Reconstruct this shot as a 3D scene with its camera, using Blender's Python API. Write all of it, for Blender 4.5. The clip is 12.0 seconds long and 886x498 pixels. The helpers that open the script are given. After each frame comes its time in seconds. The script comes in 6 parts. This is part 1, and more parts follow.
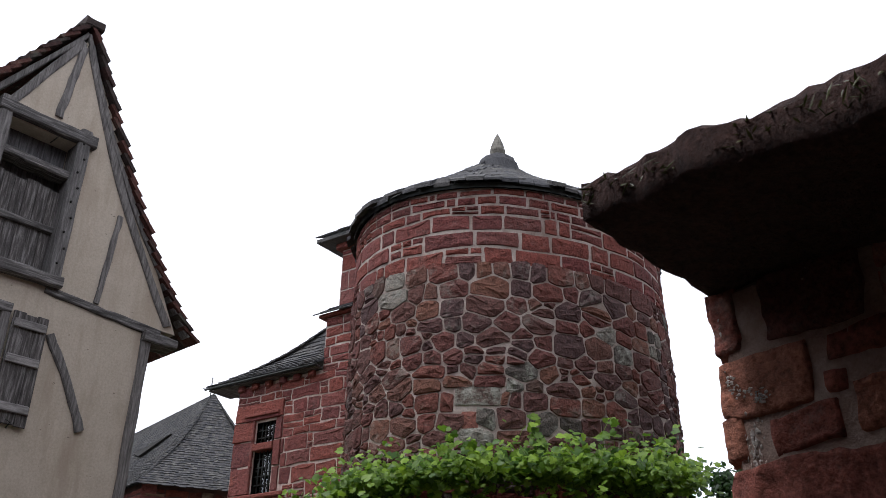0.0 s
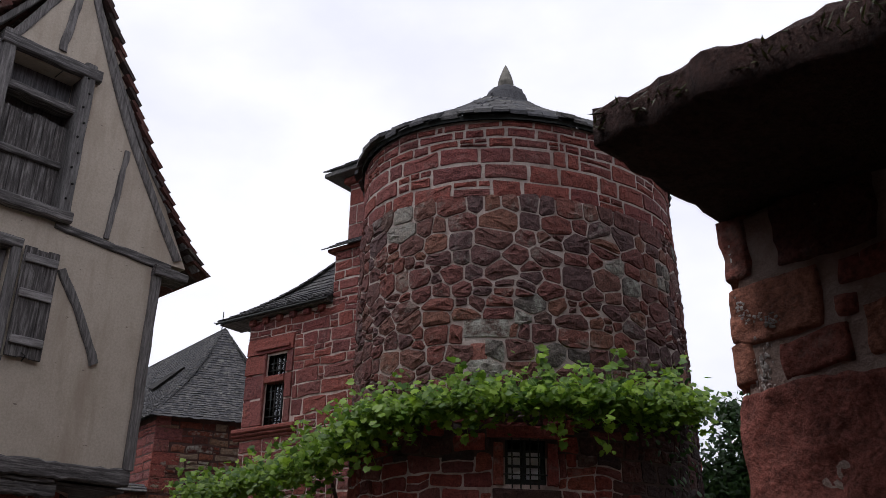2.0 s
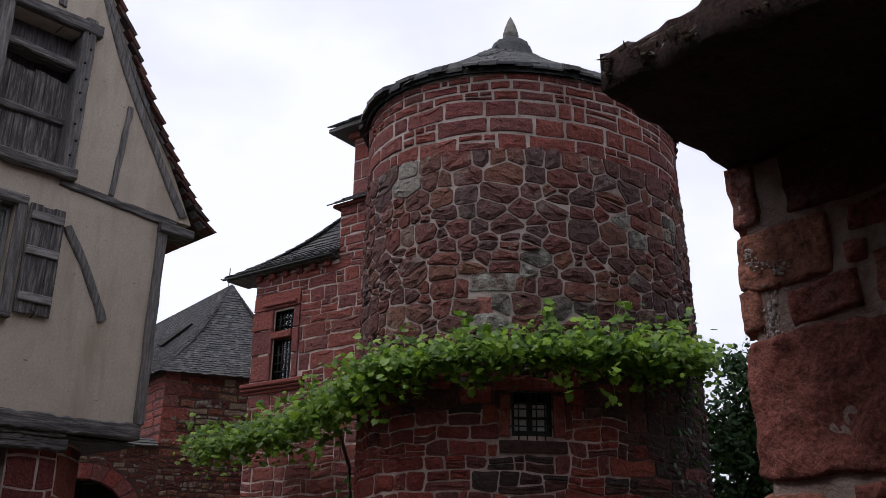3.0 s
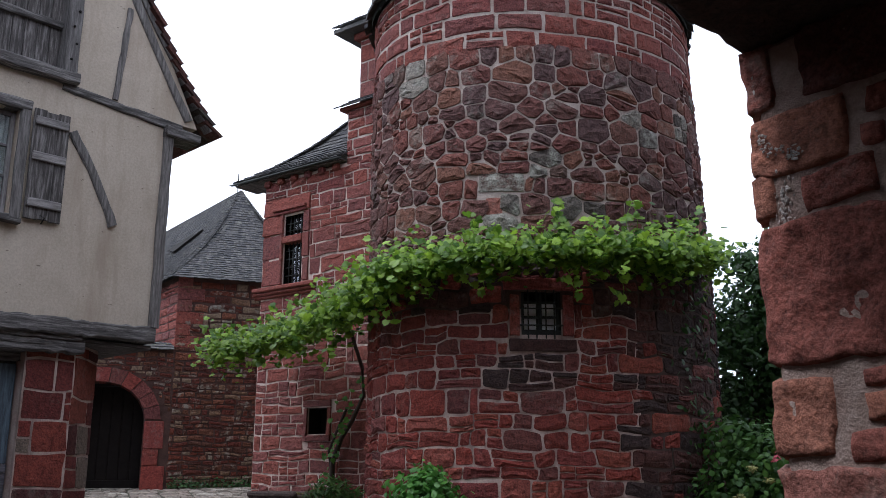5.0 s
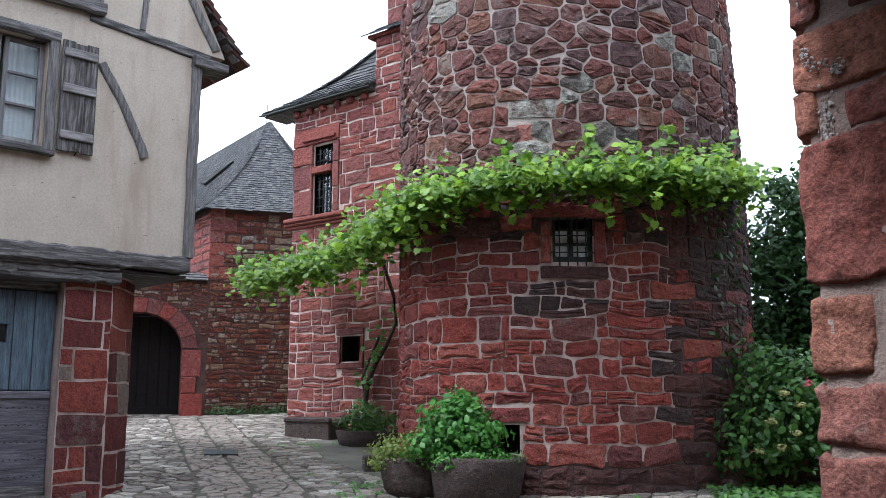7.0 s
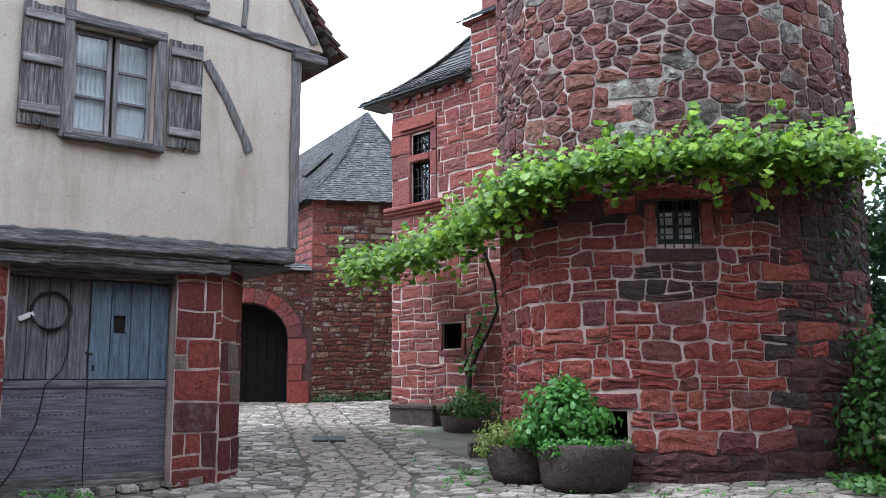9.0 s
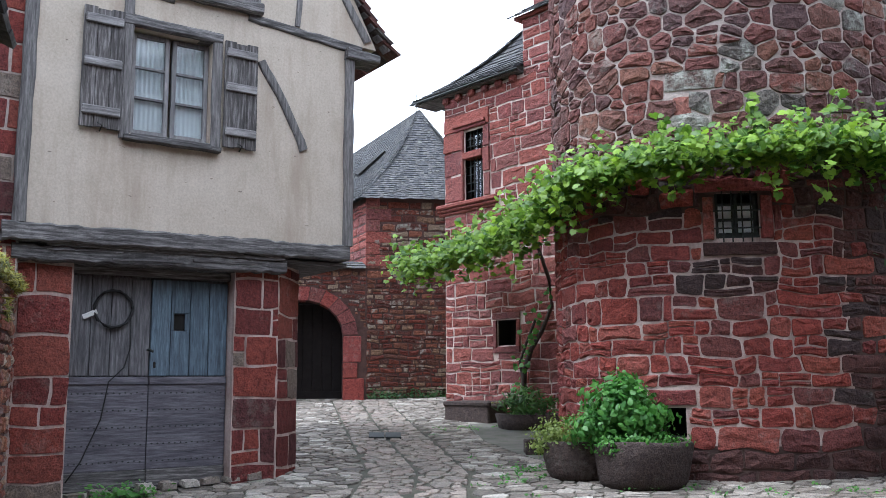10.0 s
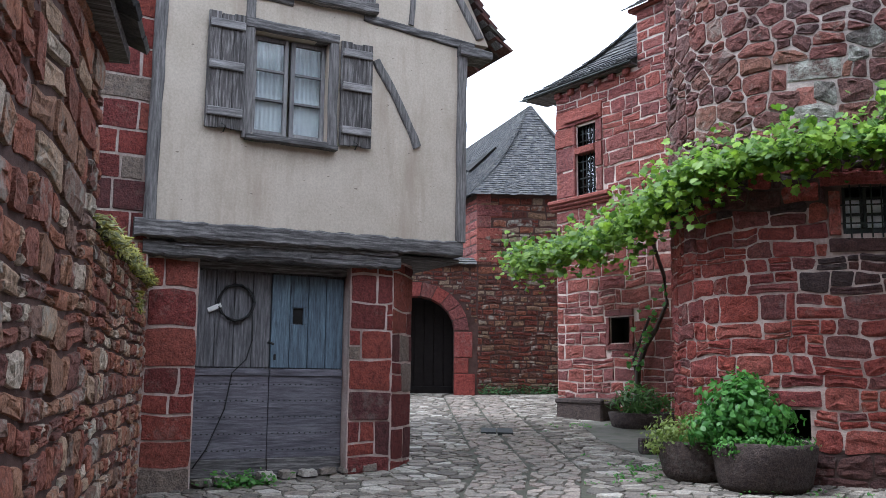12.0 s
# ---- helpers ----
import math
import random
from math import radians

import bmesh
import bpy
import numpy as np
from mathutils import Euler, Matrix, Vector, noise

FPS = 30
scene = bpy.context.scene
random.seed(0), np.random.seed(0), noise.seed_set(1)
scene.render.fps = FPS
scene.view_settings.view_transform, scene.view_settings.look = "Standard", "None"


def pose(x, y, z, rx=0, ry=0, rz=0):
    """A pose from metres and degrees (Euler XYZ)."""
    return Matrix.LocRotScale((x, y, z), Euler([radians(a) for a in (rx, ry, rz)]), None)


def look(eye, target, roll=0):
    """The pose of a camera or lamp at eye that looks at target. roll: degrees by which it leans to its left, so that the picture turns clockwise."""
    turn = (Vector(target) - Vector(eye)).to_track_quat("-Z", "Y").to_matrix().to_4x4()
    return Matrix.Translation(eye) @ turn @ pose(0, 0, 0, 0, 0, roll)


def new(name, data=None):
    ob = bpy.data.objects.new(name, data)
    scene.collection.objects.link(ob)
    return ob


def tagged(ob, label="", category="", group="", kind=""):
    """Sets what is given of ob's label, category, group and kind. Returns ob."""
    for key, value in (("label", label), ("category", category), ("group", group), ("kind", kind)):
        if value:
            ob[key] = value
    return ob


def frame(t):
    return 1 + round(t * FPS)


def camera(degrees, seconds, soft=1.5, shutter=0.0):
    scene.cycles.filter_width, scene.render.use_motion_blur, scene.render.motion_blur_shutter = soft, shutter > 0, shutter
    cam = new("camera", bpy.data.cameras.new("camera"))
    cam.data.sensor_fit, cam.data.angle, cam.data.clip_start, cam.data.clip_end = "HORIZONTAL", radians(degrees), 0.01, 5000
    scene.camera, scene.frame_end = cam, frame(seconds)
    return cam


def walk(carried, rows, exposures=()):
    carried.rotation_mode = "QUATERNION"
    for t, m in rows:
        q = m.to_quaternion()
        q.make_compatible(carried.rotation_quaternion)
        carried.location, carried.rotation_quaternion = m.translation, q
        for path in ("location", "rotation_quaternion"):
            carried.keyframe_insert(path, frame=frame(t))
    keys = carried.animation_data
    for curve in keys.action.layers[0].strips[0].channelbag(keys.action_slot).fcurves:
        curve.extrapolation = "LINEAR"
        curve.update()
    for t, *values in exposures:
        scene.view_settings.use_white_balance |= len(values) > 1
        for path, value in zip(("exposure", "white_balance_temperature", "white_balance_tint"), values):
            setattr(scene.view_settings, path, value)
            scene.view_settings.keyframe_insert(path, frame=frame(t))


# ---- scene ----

import collections
from itertools import product

# ------------------------------------------------------------------ camera
cam = camera(51.9, 12.0, soft=0.45)
PATH = [
    (0.0, 0.072, -0.119, 1.731, 0.176, 26.503, -1.062), (0.5, 0.07, -0.121, 1.729, 0.391, 25.671, -1.017),
    (1.0, 0.07, -0.115, 1.727, 0.521, 24.931, -1.013), (1.5, 0.067, -0.115, 1.72, 0.598, 23.845, -1.126),
    (2.0, 0.067, -0.105, 1.715, 0.778, 22.395, -0.954), (2.5, 0.069, -0.092, 1.712, 1.007, 21.209, -0.857),
    (3.0, 0.064, -0.089, 1.703, 1.246, 19.607, -0.681), (5.0, 0.069, -0.048, 1.675, 2.019, 13.624, -0.179),
    (5.5, 0.067, -0.047, 1.667, 2.247, 12.235, -0.006), (6.0, 0.065, -0.045, 1.66, 2.477, 10.998, 0.089),
    (6.5, 0.062, -0.039, 1.653, 2.949, 9.953, -0.064), (8.5, 0.022, -0.014, 1.659, 8.642, 8.501, 0.459),
    (9.0, 0.009, 0.003, 1.656, 10.189, 8.418, 0.332), (9.5, 0.0, 0.0, 1.65, 11.825, 8.289, 0.419),
    (10.0, -0.013, 0.014, 1.644, 13.521, 8.29, 0.352), (10.5, -0.023, 0.01, 1.641, 15.674, 8.315, 0.205),
    (11.0, -0.029, 0.002, 1.642, 17.623, 8.324, -0.287), (11.5, -0.034, -0.01, 1.638, 19.401, 8.206, -0.637),
    (12.0, -0.044, -0.012, 1.64, 20.316, 8.029, -0.634)]
EXPOSURES = [(0.0, -0.35, 5980, 14), (1.0, -0.74, 6010, 16), (1.5, -0.80, 6020, 17), (3.0, -0.84, 5930, 17), (5.0, -0.15, 5580, 14), (6.5, 0.58, 5450, 11), (8.5, 0.97, 5350, 10), (12.0, 0.72, 5350, 10)]
walk(cam, [(t, pose(x, y, z, 90 + pitch, roll, yaw)) for t, x, y, z, yaw, pitch, roll in PATH], EXPOSURES)

# ------------------------------------------------------------------ sky and sun
SUN_UP, SUN_TURN = 60, -112   # degrees above the horizon; degrees from +y towards +x
world = bpy.data.worlds.new("sky")
scene.world = world
world.use_nodes = True
wn, wl = world.node_tree.nodes, world.node_tree.links
wn.clear()
w_out = wn.new("ShaderNodeOutputWorld")
w_bg = wn.new("ShaderNodeBackground")
w_bg.inputs["Strength"].default_value = 0.12
w_sky = wn.new("ShaderNodeTexSky")
w_sky.sky_type = "NISHITA"
w_sky.sun_disc = False
w_sky.sun_elevation = radians(SUN_UP)
w_sky.sun_rotation = radians(SUN_TURN)
w_co = wn.new("ShaderNodeTexCoord")
w_map = wn.new("ShaderNodeMapping")
w_map.inputs["Scale"].default_value = (1, 1, 1.9)
w_noise = wn.new("ShaderNodeTexNoise")
w_noise.inputs["Scale"].default_value = 3.4
w_noise.inputs["Detail"].default_value = 7
w_noise.inputs["Roughness"].default_value = 0.52
w_ramp = wn.new("ShaderNodeValToRGB")
w_ramp.color_ramp.elements[0].position, w_ramp.color_ramp.elements[1].position = 0.36, 0.56
w_ramp.color_ramp.elements[0].color, w_ramp.color_ramp.elements[1].color = (0.86, 0.86, 0.86, 1), (1, 1, 1, 1)
w_mix = wn.new("ShaderNodeMix")
w_mix.data_type = "RGBA"
w_mix.inputs["B"].default_value = (15.0, 15.0, 15.1, 1)
wl.new(w_co.outputs["Generated"], w_map.inputs["Vector"])
wl.new(w_map.outputs["Vector"], w_noise.inputs["Vector"])
wl.new(w_noise.outputs["Fac"], w_ramp.inputs["Fac"])
wl.new(w_ramp.outputs["Color"], w_mix.inputs["Factor"])
wl.new(w_sky.outputs["Color"], w_mix.inputs["A"])
wl.new(w_mix.outputs["Result"], w_bg.inputs["Color"])
wl.new(w_bg.outputs["Background"], w_out.inputs["Surface"])

sun = new("sun", bpy.data.lights.new("sun", "SUN"))
sun.data.energy, sun.data.angle, sun.data.color = 2.7, radians(18), (1.0, 0.95, 0.88)
sx, sy = math.sin(radians(SUN_TURN)), math.cos(radians(SUN_TURN))
sun.matrix_world = look((sx * 40, sy * 40, 40 * math.tan(radians(SUN_UP))), (0, 0, 0))


# ------------------------------------------------------------------ materials
def mat(name):
    m = bpy.data.materials.new(name)
    m.use_nodes = True
    t = m.node_tree
    return m, t, t.nodes["Principled BSDF"]


def link(t, a, b):
    t.links.new(a, b)


def noise_node(t, scale, detail=5, rough=0.55, stretch=None):
    n = t.nodes.new("ShaderNodeTexNoise")
    n.inputs["Scale"].default_value, n.inputs["Detail"].default_value, n.inputs["Roughness"].default_value = scale, detail, rough
    g = t.nodes.new("ShaderNodeNewGeometry")
    if stretch:
        mp = t.nodes.new("ShaderNodeMapping")
        mp.vector_type = "TEXTURE"
        mp.inputs["Rotation"].default_value = (0, 0, radians(stretch[3]) if len(stretch) > 3 else 0)
        mp.inputs["Scale"].default_value = [1 / s for s in stretch[:3]]
        link(t, g.outputs["Position"], mp.inputs["Vector"])
        link(t, mp.outputs["Vector"], n.inputs["Vector"])
    else:
        link(t, g.outputs["Position"], n.inputs["Vector"])
    return n.outputs["Fac"]


def ramp_node(t, fac, stops, mode="LINEAR"):
    r = t.nodes.new("ShaderNodeValToRGB")
    e = r.color_ramp.elements
    r.color_ramp.interpolation = mode
    while len(e) < len(stops):
        e.new(0.5)
    for el, (p, c) in zip(e, stops):
        el.position = p
        el.color = (*c, 1) if len(c) == 3 else c
    link(t, fac, r.inputs["Fac"])
    return r.outputs["Color"]


def mix_node(t, fac, a, b, blend="MIX"):
    m = t.nodes.new("ShaderNodeMix")
    m.data_type, m.blend_type = "RGBA", blend
    for v, k in ((fac, "Factor"), (a, "A"), (b, "B")):
        if isinstance(v, (int, float)):
            m.inputs[k].default_value = v
        elif isinstance(v, tuple):
            m.inputs[k].default_value = (*v, 1)
        else:
            link(t, v, m.inputs[k])
    return m.outputs["Result"]


def bump_node(t, bsdf, heights):
    last = None
    for fac, strength, dist in heights:
        b = t.nodes.new("ShaderNodeBump")
        b.inputs["Strength"].default_value, b.inputs["Distance"].default_value = strength, dist
        link(t, fac, b.inputs["Height"])
        if last:
            link(t, last, b.inputs["Normal"])
        last = b.outputs["Normal"]
    link(t, last, bsdf.inputs["Normal"])


def random_of(t, source):
    if source == "object":
        return t.nodes.new("ShaderNodeObjectInfo").outputs["Random"]
    return t.nodes.new("ShaderNodeNewGeometry").outputs["Random Per Island"]


def stone_material(name, source, palette, lichen=0.3, lichen_colour=(0.36, 0.36, 0.31), grain=1.0):
    """Stones: a colour for each piece, mottling, patches of lichen, hewn relief."""
    m, t, b = mat(name)
    r = random_of(t, source)
    n = len(palette)
    base = ramp_node(t, r, [(i / n, c) for i, c in enumerate(palette)], "CONSTANT")
    big, mid, fine = noise_node(t, 4.0, 4), noise_node(t, 17, 6, 0.65), noise_node(t, 62, 6, 0.7)
    mott = ramp_node(t, mid, [(0.3, (0.42, 0.42, 0.44)), (0.5, (1, 1, 1)), (0.72, (1.35, 1.28, 1.24))])
    base = mix_node(t, 0.75, base, mott, "MULTIPLY")
    sp = ramp_node(t, fine, [(0.35, (0.5, 0.5, 0.5)), (0.5, (1, 1, 1)), (0.66, (1.4, 1.38, 1.35))])
    base = mix_node(t, 0.9, base, sp, "MULTIPLY")
    patch = noise_node(t, 7.5, 8, 0.7)
    pm = t.nodes.new("ShaderNodeMath")
    pm.operation = "ADD"
    link(t, patch, pm.inputs[0])
    off = t.nodes.new("ShaderNodeMapRange")
    off.inputs["To Min"].default_value, off.inputs["To Max"].default_value = -0.16, 0.10
    wn_ = t.nodes.new("ShaderNodeTexWhiteNoise")
    wn_.noise_dimensions = "1D"
    link(t, r, wn_.inputs["W"])
    link(t, wn_.outputs["Value"], off.inputs["Value"])
    link(t, off.outputs["Result"], pm.inputs[1])
    lm = ramp_node(t, pm.outputs[0], [(0.60 - lichen * 0.12, (0, 0, 0)), (0.70, (1, 1, 1))])
    lf = mix_node(t, 1.0, lm, (min(1, lichen * 1.6),) * 3, "MULTIPLY")
    base = mix_node(t, lf, base, lichen_colour)
    link(t, base, b.inputs["Base Color"])
    b.inputs["Roughness"].default_value = 0.92
    b.inputs["Specular IOR Level"].default_value = 0.25
    bump_node(t, b, [(big, 0.6 * grain, 0.05), (mid, 1.0 * grain, 0.035), (fine, 0.8 * grain, 0.012)])
    return m


RED = [(0.252, 0.057, 0.045), (0.197, 0.048, 0.038), (0.256, 0.059, 0.044), (0.166, 0.044, 0.040), (0.228, 0.058, 0.050),
       (0.256, 0.075, 0.057), (0.142, 0.051, 0.048), (0.256, 0.071, 0.049), (0.212, 0.053, 0.042), (0.182, 0.061, 0.055),
       (0.238, 0.053, 0.040), (0.157, 0.057, 0.050)]
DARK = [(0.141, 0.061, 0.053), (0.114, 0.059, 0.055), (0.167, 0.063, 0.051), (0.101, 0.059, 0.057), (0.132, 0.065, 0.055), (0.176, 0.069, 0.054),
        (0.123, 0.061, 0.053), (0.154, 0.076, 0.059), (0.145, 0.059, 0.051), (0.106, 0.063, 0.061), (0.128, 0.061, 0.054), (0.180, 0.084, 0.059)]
GREY = [(0.13, 0.115, 0.10), (0.19, 0.175, 0.15), (0.10, 0.085, 0.075), (0.24, 0.22, 0.19), (0.12, 0.075, 0.062)]
PIER_RED = [(0.193, 0.046, 0.038), (0.140, 0.038, 0.034), (0.229, 0.059, 0.044), (0.100, 0.038, 0.037), (0.176, 0.045, 0.039), (0.230, 0.069, 0.051), (0.196, 0.155, 0.127), (0.159, 0.043, 0.039)]
ASHLAR = [(0.217, 0.067, 0.053), (0.184, 0.057, 0.052), (0.219, 0.069, 0.054), (0.197, 0.067, 0.058), (0.158, 0.056, 0.052),
       (0.219, 0.066, 0.051), (0.173, 0.067, 0.059)]
RUBBLE = [(0.146, 0.043, 0.027), (0.109, 0.034, 0.024), (0.182, 0.072, 0.044), (0.086, 0.032, 0.024), (0.137, 0.058, 0.036),
       (0.182, 0.112, 0.071), (0.118, 0.034, 0.024), (0.105, 0.048, 0.034), (0.215, 0.157, 0.112), (0.128, 0.040, 0.029)]
ORANGE = [(0.250, 0.098, 0.070), (0.235, 0.085, 0.065), (0.290, 0.125, 0.084), (0.245, 0.103, 0.080)]
# Very dark palette: black staining and shade put into one colour.
SOOT_SHADE = [(0.052, 0.034, 0.032), (0.07, 0.036, 0.033), (0.085, 0.04, 0.035), (0.06, 0.04, 0.038), (0.1, 0.044, 0.038)]
FIELD = [(0.284, 0.111, 0.073), (0.216, 0.091, 0.065), (0.351, 0.189, 0.119), (0.169, 0.078, 0.062), (0.270, 0.150, 0.098),
       (0.392, 0.273, 0.188), (0.243, 0.091, 0.065), (0.203, 0.124, 0.094), (0.459, 0.377, 0.294), (0.257, 0.104, 0.075),
       (0.324, 0.143, 0.088)]
PAVING = [(0.19, 0.168, 0.142), (0.23, 0.203, 0.172), (0.135, 0.118, 0.100), (0.26, 0.233, 0.198), (0.2, 0.17, 0.142), (0.15, 0.128, 0.108),
          (0.36, 0.335, 0.29), (0.21, 0.186, 0.16), (0.12, 0.106, 0.09), (0.29, 0.262, 0.224)]
FLAGS = [(0.214, 0.182, 0.154), (0.244, 0.210, 0.174), (0.184, 0.159, 0.136), (0.273, 0.232, 0.195), (0.221, 0.180, 0.154), (0.199, 0.177, 0.150)]
M = {}
for key, pal, li in (("red", RED, 0.12), ("dark", DARK, 0.2), ("ashlar", ASHLAR, 0.06), ("rubble", RUBBLE, 0.4), ("orange", ORANGE, 0.15), ("soot_shade", SOOT_SHADE, 0.1), ("grey", GREY, 0.7), ("pier", PIER_RED, 0.1), ("field", FIELD, 0.45)):
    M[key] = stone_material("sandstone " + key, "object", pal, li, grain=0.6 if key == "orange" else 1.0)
    M[key + "_joined"] = stone_material("sandstone " + key + " joined", "island", pal, li)
M["paving"] = stone_material("paving", "object", PAVING, 0.1, (0.12, 0.13, 0.09), 0.5)
M["paving_joined"] = stone_material("paving joined", "island", PAVING, 0.1, (0.12, 0.13, 0.09), 0.5)
M["flags"] = stone_material("grey flagstones", "object", FLAGS, 0.1, (0.10, 0.11, 0.07), 0.4)
M["flags_joined"] = stone_material("grey flagstones joined", "island", FLAGS, 0.1, (0.10, 0.11, 0.07), 0.4)
M["slate"] = stone_material("roof slate", "island", [(0.068, 0.068, 0.072), (0.085, 0.085, 0.088), (0.056, 0.057, 0.062), (0.105, 0.104, 0.102), (0.075, 0.073, 0.072)], 0.3, (0.2, 0.2, 0.17), 0.6)
M["tile"] = stone_material("roof tile", "object", [(0.085, 0.036, 0.03), (0.06, 0.033, 0.03), (0.105, 0.046, 0.038), (0.05, 0.037, 0.034)], 0.3, (0.15, 0.15, 0.12), 0.6)
M["tile_joined"] = stone_material("roof tile joined", "island", [(0.085, 0.036, 0.03), (0.06, 0.033, 0.03), (0.105, 0.046, 0.038), (0.05, 0.037, 0.034)], 0.3, (0.15, 0.15, 0.12), 0.6)
M["trough"] = stone_material("trough stone", "object", [(0.062, 0.046, 0.041), (0.075, 0.055, 0.048)], 0.2, (0.2, 0.2, 0.17))
M["cap"] = stone_material("cap stone", "object", [(0.085, 0.047, 0.04)], 0.9, (0.042, 0.046, 0.02), 1.6)


def rough_material(name, c0, c1, scale=6, bump=0.4, rough=0.92, fine=60, stains=None, pits=False):
    m, t, b = mat(name)
    n0, n1 = noise_node(t, scale, 6, 0.6), noise_node(t, fine, 6, 0.65)
    col = ramp_node(t, n0, [(0.3, c0), (0.7, c1)])
    col = mix_node(t, 0.5, col, ramp_node(t, n1, [(0.3, (0.7, 0.7, 0.7)), (0.7, (1.2, 1.2, 1.2))]), "MULTIPLY")
    if stains:
        st = noise_node(t, 2.2, 5, 0.6, (2.2, 2.2, 0.35))
        col = mix_node(t, ramp_node(t, st, [(0.48, (0, 0, 0)), (0.72, (0.7, 0.7, 0.7))]), col, stains)
    if pits:
        pt = noise_node(t, 9, 2, 0.5, (1.0, 1.0, 2.6))
        pm = ramp_node(t, pt, [(0.735, (0, 0, 0)), (0.76, (0.7, 0.7, 0.7))])
        col = mix_node(t, pm, col, (0.13, 0.10, 0.08))
    link(t, col, b.inputs["Base Color"])
    b.inputs["Roughness"].default_value = rough
    b.inputs["Specular IOR Level"].default_value = 0.25
    bump_node(t, b, [(n0, bump * 0.6, 0.02), (n1, bump, 0.006)])
    return m


M["mortar"] = rough_material("lime mortar", (0.36, 0.295, 0.255), (0.54, 0.47, 0.42), 5, 1.6, fine=38, stains=(0.18, 0.115, 0.095))
M["mortar_low"] = rough_material("stained lime mortar", (0.40, 0.29, 0.25), (0.60, 0.50, 0.445), 3.5, 1.6, fine=38, stains=(0.085, 0.05, 0.044))
M["mortar_red"] = rough_material("red mortar", (0.05, 0.028, 0.023), (0.105, 0.06, 0.05), 5, 0.8)
# Near-black mortar: its colour holds staining and shade together.
M["mortar_black"] = rough_material("stained and shaded mortar", (0.05, 0.034, 0.03), (0.13, 0.085, 0.073), 3, 0.8)
M["concrete"] = rough_material("worn cement apron", (0.10, 0.095, 0.08), (0.17, 0.158, 0.135), 2.2, 0.5, stains=(0.07, 0.08, 0.045))
M["mortar_near"] = rough_material("coarse mortar", (0.25, 0.17, 0.14), (0.43, 0.34, 0.29), 9, 1.2, fine=110)
M["earth"] = rough_material("earth joints", (0.045, 0.045, 0.032), (0.09, 0.085, 0.062), 3, 0.8)
M["plaster"] = rough_material("old lime plaster", (0.47, 0.405, 0.325), (0.56, 0.49, 0.405), 2.5, 0.3, fine=45, stains=(0.34, 0.265, 0.2), pits=True)
# Near-black: shade inside openings put into the colour; pegs use it too.
M["void"] = rough_material("near-black for unlit interiors", (0.012, 0.011, 0.01), (0.02, 0.018, 0.016))
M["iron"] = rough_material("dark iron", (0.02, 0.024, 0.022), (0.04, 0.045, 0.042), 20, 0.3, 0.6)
M["rubber"] = rough_material("black rubber", (0.012, 0.012, 0.012), (0.025, 0.025, 0.025), 20, 0.2, 0.6)
M["white_tag"] = rough_material("white card", (0.6, 0.6, 0.58), (0.75, 0.75, 0.72))
M["lichen_white"] = rough_material("white lime stain", (0.5, 0.46, 0.43), (0.7, 0.66, 0.62), 30, 1.0)
M["soil"] = rough_material("soil", (0.03, 0.024, 0.018), (0.06, 0.045, 0.034), 12, 0.8)
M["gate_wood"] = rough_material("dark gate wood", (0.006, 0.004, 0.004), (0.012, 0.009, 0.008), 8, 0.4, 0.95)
M["pale_stone"] = rough_material("pale stone", (0.09, 0.085, 0.075), (0.22, 0.21, 0.18), 9, 1.0)


def wood_material(name, c0, c1, c2, along="z", source="object", turn=0):
    m, t, b = mat(name)
    st = {"z": (14, 14, 1.1, turn), "u": (1.1, 14, 14, turn)}[along]
    g0, g1 = noise_node(t, 3.0, 8, 0.65, st), noise_node(t, 11, 6, 0.7, st)
    r = random_of(t, source)
    col = ramp_node(t, g0, [(0.28, c0), (0.5, c1), (0.72, c2)])
    col = mix_node(t, 0.7, col, ramp_node(t, g1, [(0.3, (0.5, 0.5, 0.5)), (0.6, (1.15, 1.15, 1.15))]), "MULTIPLY")
    col = mix_node(t, 0.6, col, ramp_node(t, r, [(0, (0.7, 0.7, 0.7)), (1, (1.15, 1.13, 1.1))]), "MULTIPLY")
    link(t, col, b.inputs["Base Color"])
    b.inputs["Roughness"].default_value = 0.85
    b.inputs["Specular IOR Level"].default_value = 0.3
    bump_node(t, b, [(g0, 0.6, 0.012), (g1, 0.6, 0.005)])
    return m


TURN = 47.5
M["timber"] = wood_material("weathered oak", (0.06, 0.056, 0.055), (0.165, 0.155, 0.152), (0.31, 0.295, 0.29), "z")
M["timber_h"] = wood_material("weathered oak lying", (0.022, 0.02, 0.02), (0.115, 0.108, 0.107), (0.34, 0.323, 0.318), "u", turn=TURN)
M["plank"] = wood_material("grey door planks", (0.035, 0.035, 0.037), (0.12, 0.117, 0.125), (0.23, 0.225, 0.238), "z")
M["plank_h"] = wood_material("grey door boards", (0.05, 0.047, 0.056), (0.13, 0.123, 0.142), (0.22, 0.21, 0.238), "u", turn=TURN)
M["plank_blue"] = wood_material("blue painted planks", (0.055, 0.065, 0.08), (0.115, 0.155, 0.195), (0.19, 0.265, 0.325), "z")
M["shutter_wood"] = wood_material("shutter planks", (0.03, 0.027, 0.026), (0.115, 0.105, 0.102), (0.36, 0.34, 0.335), "z")
M["batten_wood"] = wood_material("pale worn battens", (0.09, 0.085, 0.084), (0.25, 0.237, 0.235), (0.46, 0.44, 0.435), "u", turn=TURN)
M["casement"] = wood_material("casement wood", (0.12, 0.115, 0.118), (0.22, 0.212, 0.216), (0.32, 0.31, 0.315), "z")
